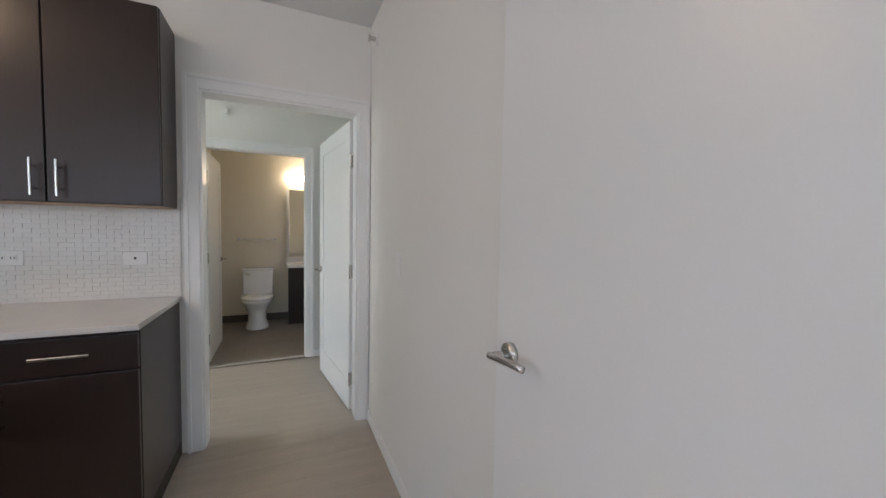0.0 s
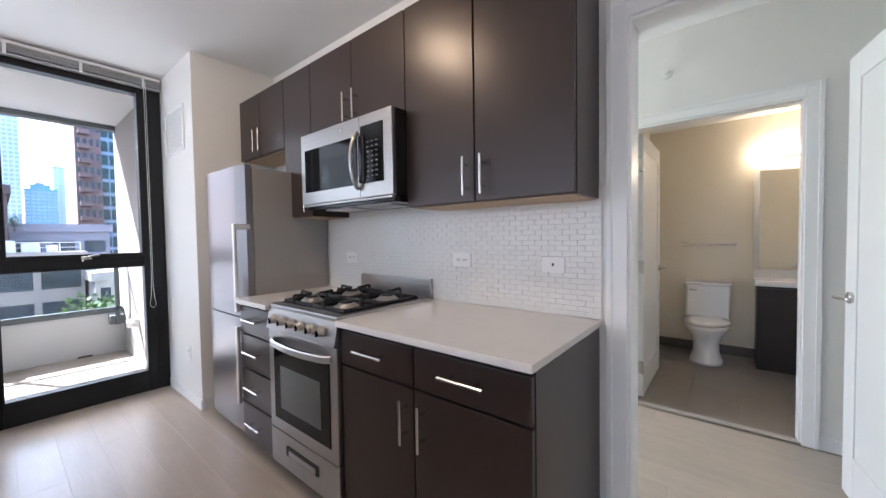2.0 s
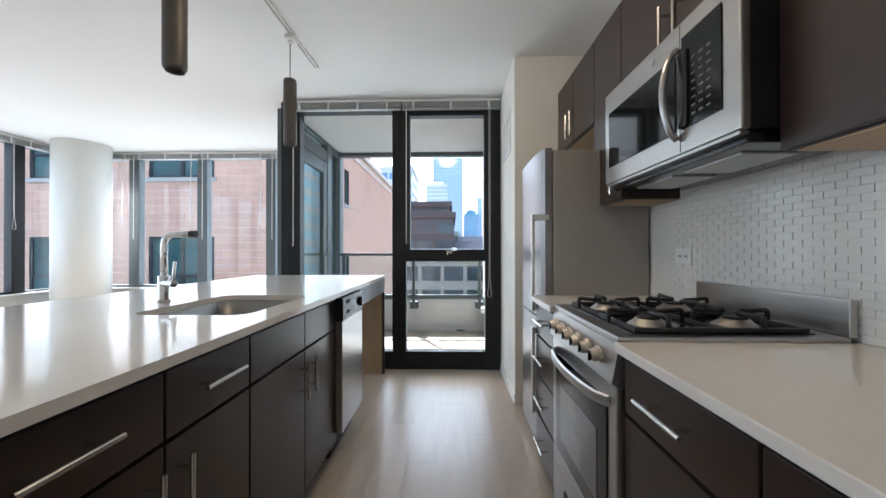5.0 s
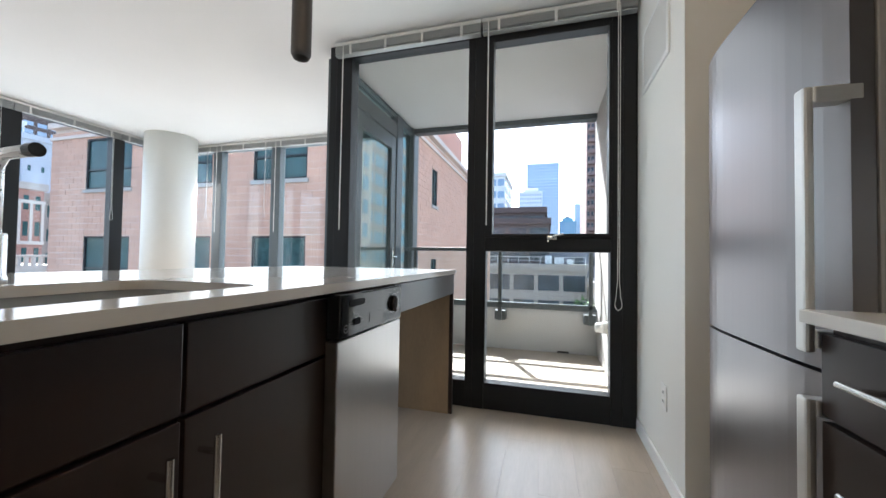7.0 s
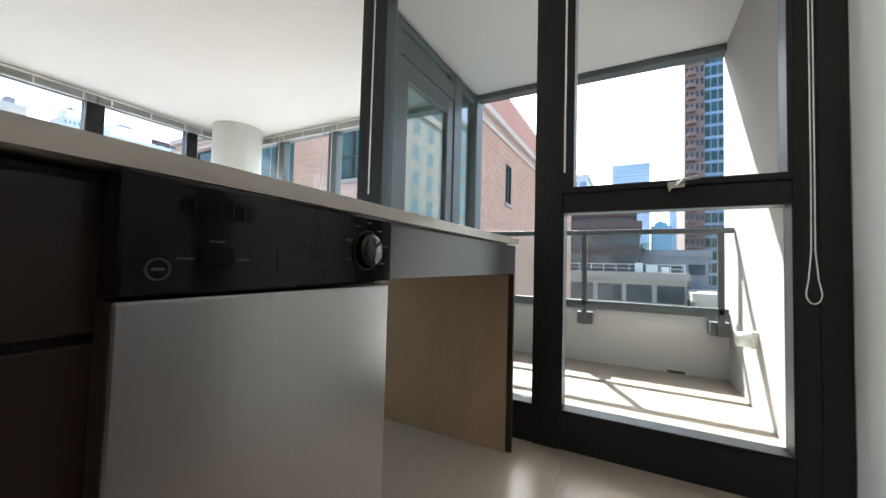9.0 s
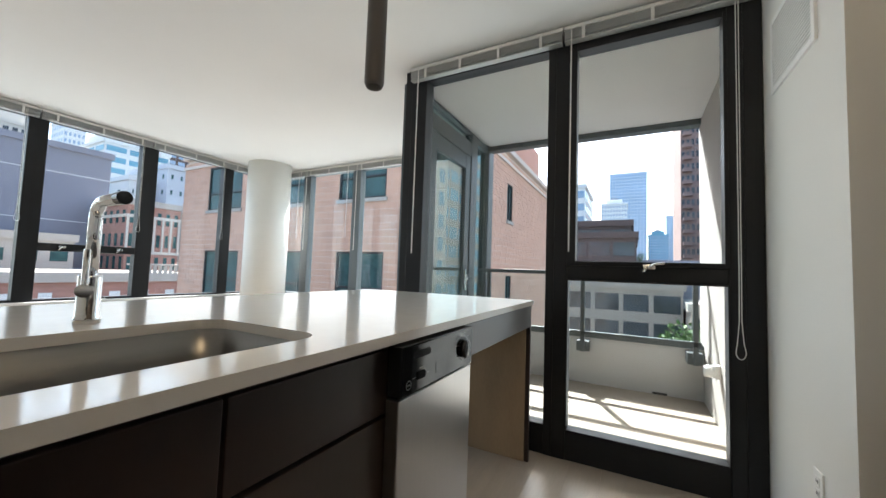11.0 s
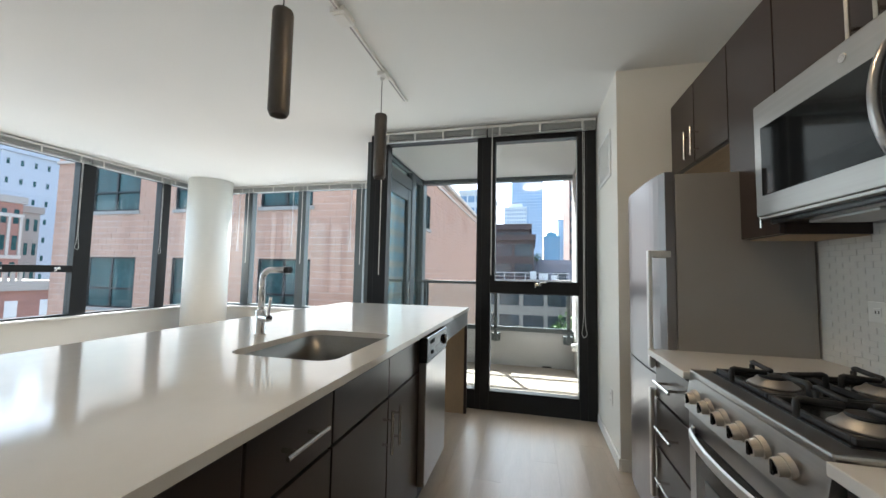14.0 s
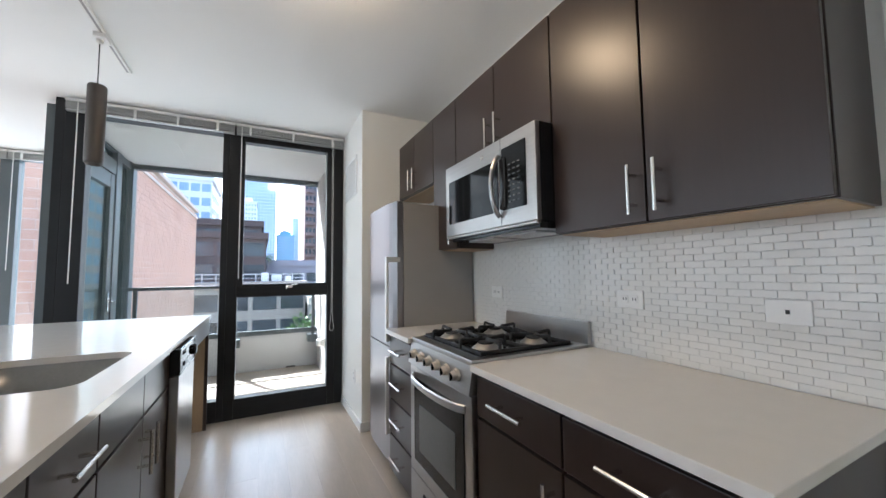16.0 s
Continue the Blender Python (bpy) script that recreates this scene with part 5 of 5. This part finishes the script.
tree("leafy green street tree between low buildings", -40.0, 6.4, GZ, -2.7, 2.6, 1500, 3)
tree("leafy green street tree between low buildings", -31.0, 9.2, GZ, -4.2, 2.8, 1500, 8)
tree("small bright green roof shrub on a terrace", -58.5, 2.95, 2.6, 4.6, 0.8, 500, 5, "shrub")

# near brick building
BFX, BY1, BTOP = -9.8, -1.9, 5.55
nb = thing("brick_building", -20, -8, GZ, "tan brick block building close outside the windows", "building")
part("wall", B(-28, BFX - 0.085, -14.8, BY1 - 0.085, GZ, BTOP), MORTAR, nb)
wins = [(-13.0, -10.85), (-6.0, -4.2), (-9.3, -7.5)]
lev = [(-0.16, 1.56), (3.15, 4.87), (-3.47, -1.75)]
nwin = [(-14.45, -13.8)]
nlev = [(-0.36, 0.97), (2.95, 4.28), (-3.67, -2.34)]
verts, faces = [], []


def block(x0, x1, y0, y1, z0, z1):
    k0 = len(verts)
    for x in (x0, x1):
        for y in (y0, y1):
            for z in (z0, z1):
                verts.append((x, y, z))
    for f_ in ((0, 1, 3, 2), (4, 6, 7, 5), (0, 4, 5, 1), (2, 3, 7, 6), (0, 2, 6, 4), (1, 5, 7, 3)):
        faces.append([k0 + q for q in f_])


def pieces(a, b, za, zb, spans, levels):
    """What a block leaves beside and above the window openings."""
    for w0, w1 in spans:
        for l0, l1 in levels:
            if b > w0 and a < w1 and zb > l0 and za < l1:
                out = []
                if a < w0 - 0.02:
                    out.append((a, w0, za, zb))
                if b > w1 + 0.02:
                    out.append((w1, b, za, zb))
                if zb > l1 + 0.01:
                    out.append((max(a, w0), min(b, w1), l1, zb))
                if za < l0 - 0.01:
                    out.append((max(a, w0), min(b, w1), za, l0))
                return out
    return [(a, b, za, zb)]


rnd = random.Random(4)
CH, CL = 0.20, 0.40
for name_, mat_, gap in (("mortar_bed", MORTAR, 0.0), ("block_courses", BRICKM, 0.012)):
    verts, faces = [], []
    for i in range(int((5.3 + 5.0) / CH)):
        z = -5.0 + i * CH
        off = (i % 2) * CL / 2
        y = -14.8 + off - CL
        while y < BY1 - 0.02:
            a_, b_ = max(y, -14.8), min(y + CL - gap, BY1)
            for q in pieces(a_, b_, z, z + CH - gap, wins, lev):
                block(BFX - 0.10, BFX + (rnd.uniform(-0.002, 0.004) if gap else -0.008), *q)
            y += CL
        x = BFX + 0.002 - off + CL
        while x > -27.9:
            a_, b_ = max(x - CL + gap, -28), min(x, BFX - 0.11)
            if b_ - a_ > 0.03:
                for q in pieces(a_, b_, z, z + CH - gap, nwin, nlev):
                    block(q[0], q[1], BY1 - 0.10, BY1 + (rnd.uniform(-0.002, 0.004) if gap else -0.008), q[2], q[3])
            x -= CL
    me = bpy.data.meshes.new(name_)
    me.from_pydata(verts, [], faces)
    me.materials.append(mat_)
    cs = new(name_, me)
    cs.parent, cs.matrix_parent_inverse = nb, WORLD[nb.name].inverted()
    cs["kind"] = "stuff"
for w0, w1 in wins:
    for l0, l1 in lev:
        w_ = part("window", B(BFX - 0.10, BFX - 0.065, w0, w1, l0, l1), DKGLASS, nb)
        bm = bmesh.new()
        m_ = (w0 + w1) / 2
        for a, b in ((w0, w0 + 0.06), (m_ - 0.04, m_ + 0.04), (w1 - 0.06, w1)):
            box(bm, BFX - 0.065, BFX - 0.02, a, b, l0, l1)
        for a, b in ((l0, l0 + 0.06), (l1 - 0.06, l1), (l0 + 0.62, l0 + 0.68)):
            box(bm, BFX - 0.062, BFX - 0.023, w0, w1, a, b)
        part("frame", bm, BONZE, w_)
        part("sill", B(BFX - 0.05, BFX + 0.05, w0 - 0.06, w1 + 0.06, l0 - 0.12, l0 - 0.01), STONE, w_)
for w0, w1 in nwin:
    for l0, l1 in nlev:
        w_ = part("window", B(w0, w1, BY1 - 0.10, BY1 - 0.06, l0, l1), DKGLASS, nb)
        bm = bmesh.new()
        m_ = (w0 + w1) / 2
        for a, b in ((w0, w0 + 0.06), (m_ - 0.03, m_ + 0.03), (w1 - 0.06, w1)):
            box(bm, a, b, BY1 - 0.065, BY1 - 0.02, l0, l1)
        part("frame", bm, BONZE, w_)
        part("sill", B(w0 - 0.06, w1 + 0.06, BY1 - 0.05, BY1 + 0.05, l0 - 0.12, l0 - 0.01), STONE, w_)
bm = B(-28.1, BFX + 0.10, -14.9, BY1 + 0.10, BTOP - 0.2, BTOP, bev=0.02)
box(bm, -28.05, BFX + 0.06, -14.85, BY1 + 0.06, BTOP - 0.62, BTOP - 0.5, 0.02)
part("cornice", bm, MORTAR, nb, "tan masonry cornice bands")
part("penthouse", B(-24, -13.5, -10, -3.2, BTOP, BTOP + 3.0), RIBBED, nb, "red ribbed roof house")

# ---- pieces of the floor and walls, last ----
PW, PL = 0.172, 1.22


plank_lengths = {}


def plank_mesh(mm):
    if mm not in plank_lengths:
        plank_lengths[mm] = mesh_of("floor_plank", B(0.0003, mm / 1000 - 0.0003, 0.0003, PW - 0.0003, -0.006, 0.0, bev=0.0005), PLANK)
    return plank_lengths[mm]


i = 0
y = 0.35
while y + PW < HY + 0.03:
    x = -3.92 + ((i * 0.37) % 1.0) * PL - PL
    while x < EX:
        x0_, x1_ = max(x, -3.95), min(x + PL, EX + 0.01)
        if x1_ - x0_ > 0.04:
            piece("plank", plank_mesh(round((x1_ - x0_) * 1000)), floor, x0_, y, 0)
        x += PL
    y += PW
    i += 1
me = bpy.data.meshes.new("plank_rest")
verts, faces = [], []
i = 0
y = 0.35 - PW
while y > SY - PW:
    x = EX - ((i * 0.37) % 1.0) * PL
    while x > WX - PL:
        x0_, x1_ = max(x, WX - 0.01), min(x + PL, EX + 0.01)
        if x1_ - x0_ > 0.02:
            block(x0_ + 0.0006, x1_ - 0.0006, max(y, SY) + 0.0006, y + PW - 0.0006, -0.006, 0)
        x -= PL
    y -= PW
    i += 1
me.from_pydata(verts, [], faces)
me.materials.append(PLANK)
po = new("plank_rest", me)
po.parent, po.matrix_parent_inverse = floor, WORLD[floor.name].inverted()
po["kind"] = "stuff"
bt_me = mesh_of("bath_tile", B(0.001, 0.298, 0.001, 0.598, -0.006, 0.0, bev=0.001), BATHT)
for i in range(7):
    for j in range(3):
        piece("bath_tile", bt_me, floor, BX0 + i * 0.30 - 0.1, HY + 0.05 + j * 0.6, 0.001)

bs = setting("backsplash", B(-2.34, -0.40, NY - 0.006, NY, CT - 0.03, UB + 0.06), GROUT, "white glazed mosaic brick-tile backsplash", "backsplash")
TLW, TLH = 0.064, 0.0233
tile_me = mesh_of("wall_tile", B(0, TLW - 0.0022, -0.0032, 0, 0, TLH - 0.0022, bev=0.0008), TILE)
half_me = mesh_of("wall_tile_half", B(0, TLW / 2 - 0.0022, -0.0032, 0, 0, TLH - 0.0022, bev=0.0008), TILE)
bmr = bmesh.new()
nrow = int((UB + 0.06 - CT) / TLH)
for r in range(nrow):
    z = CT + 0.002 + r * TLH
    x = -0.402 - TLW
    if r % 2:
        piece("tile", half_me, bs, x + TLW / 2, NY - 0.006, z)
        x -= TLW / 2
    while x > -2.34:
        if x > -1.18:
            piece("tile", tile_me, bs, x, NY - 0.006, z)
        else:
            box(bmr, x, x + TLW - 0.0024, NY - 0.0092, NY - 0.006, z, z + TLH - 0.0022)
        x -= TLW
part("tile_rest", bmr, TILE, bs)["kind"] = "stuff"
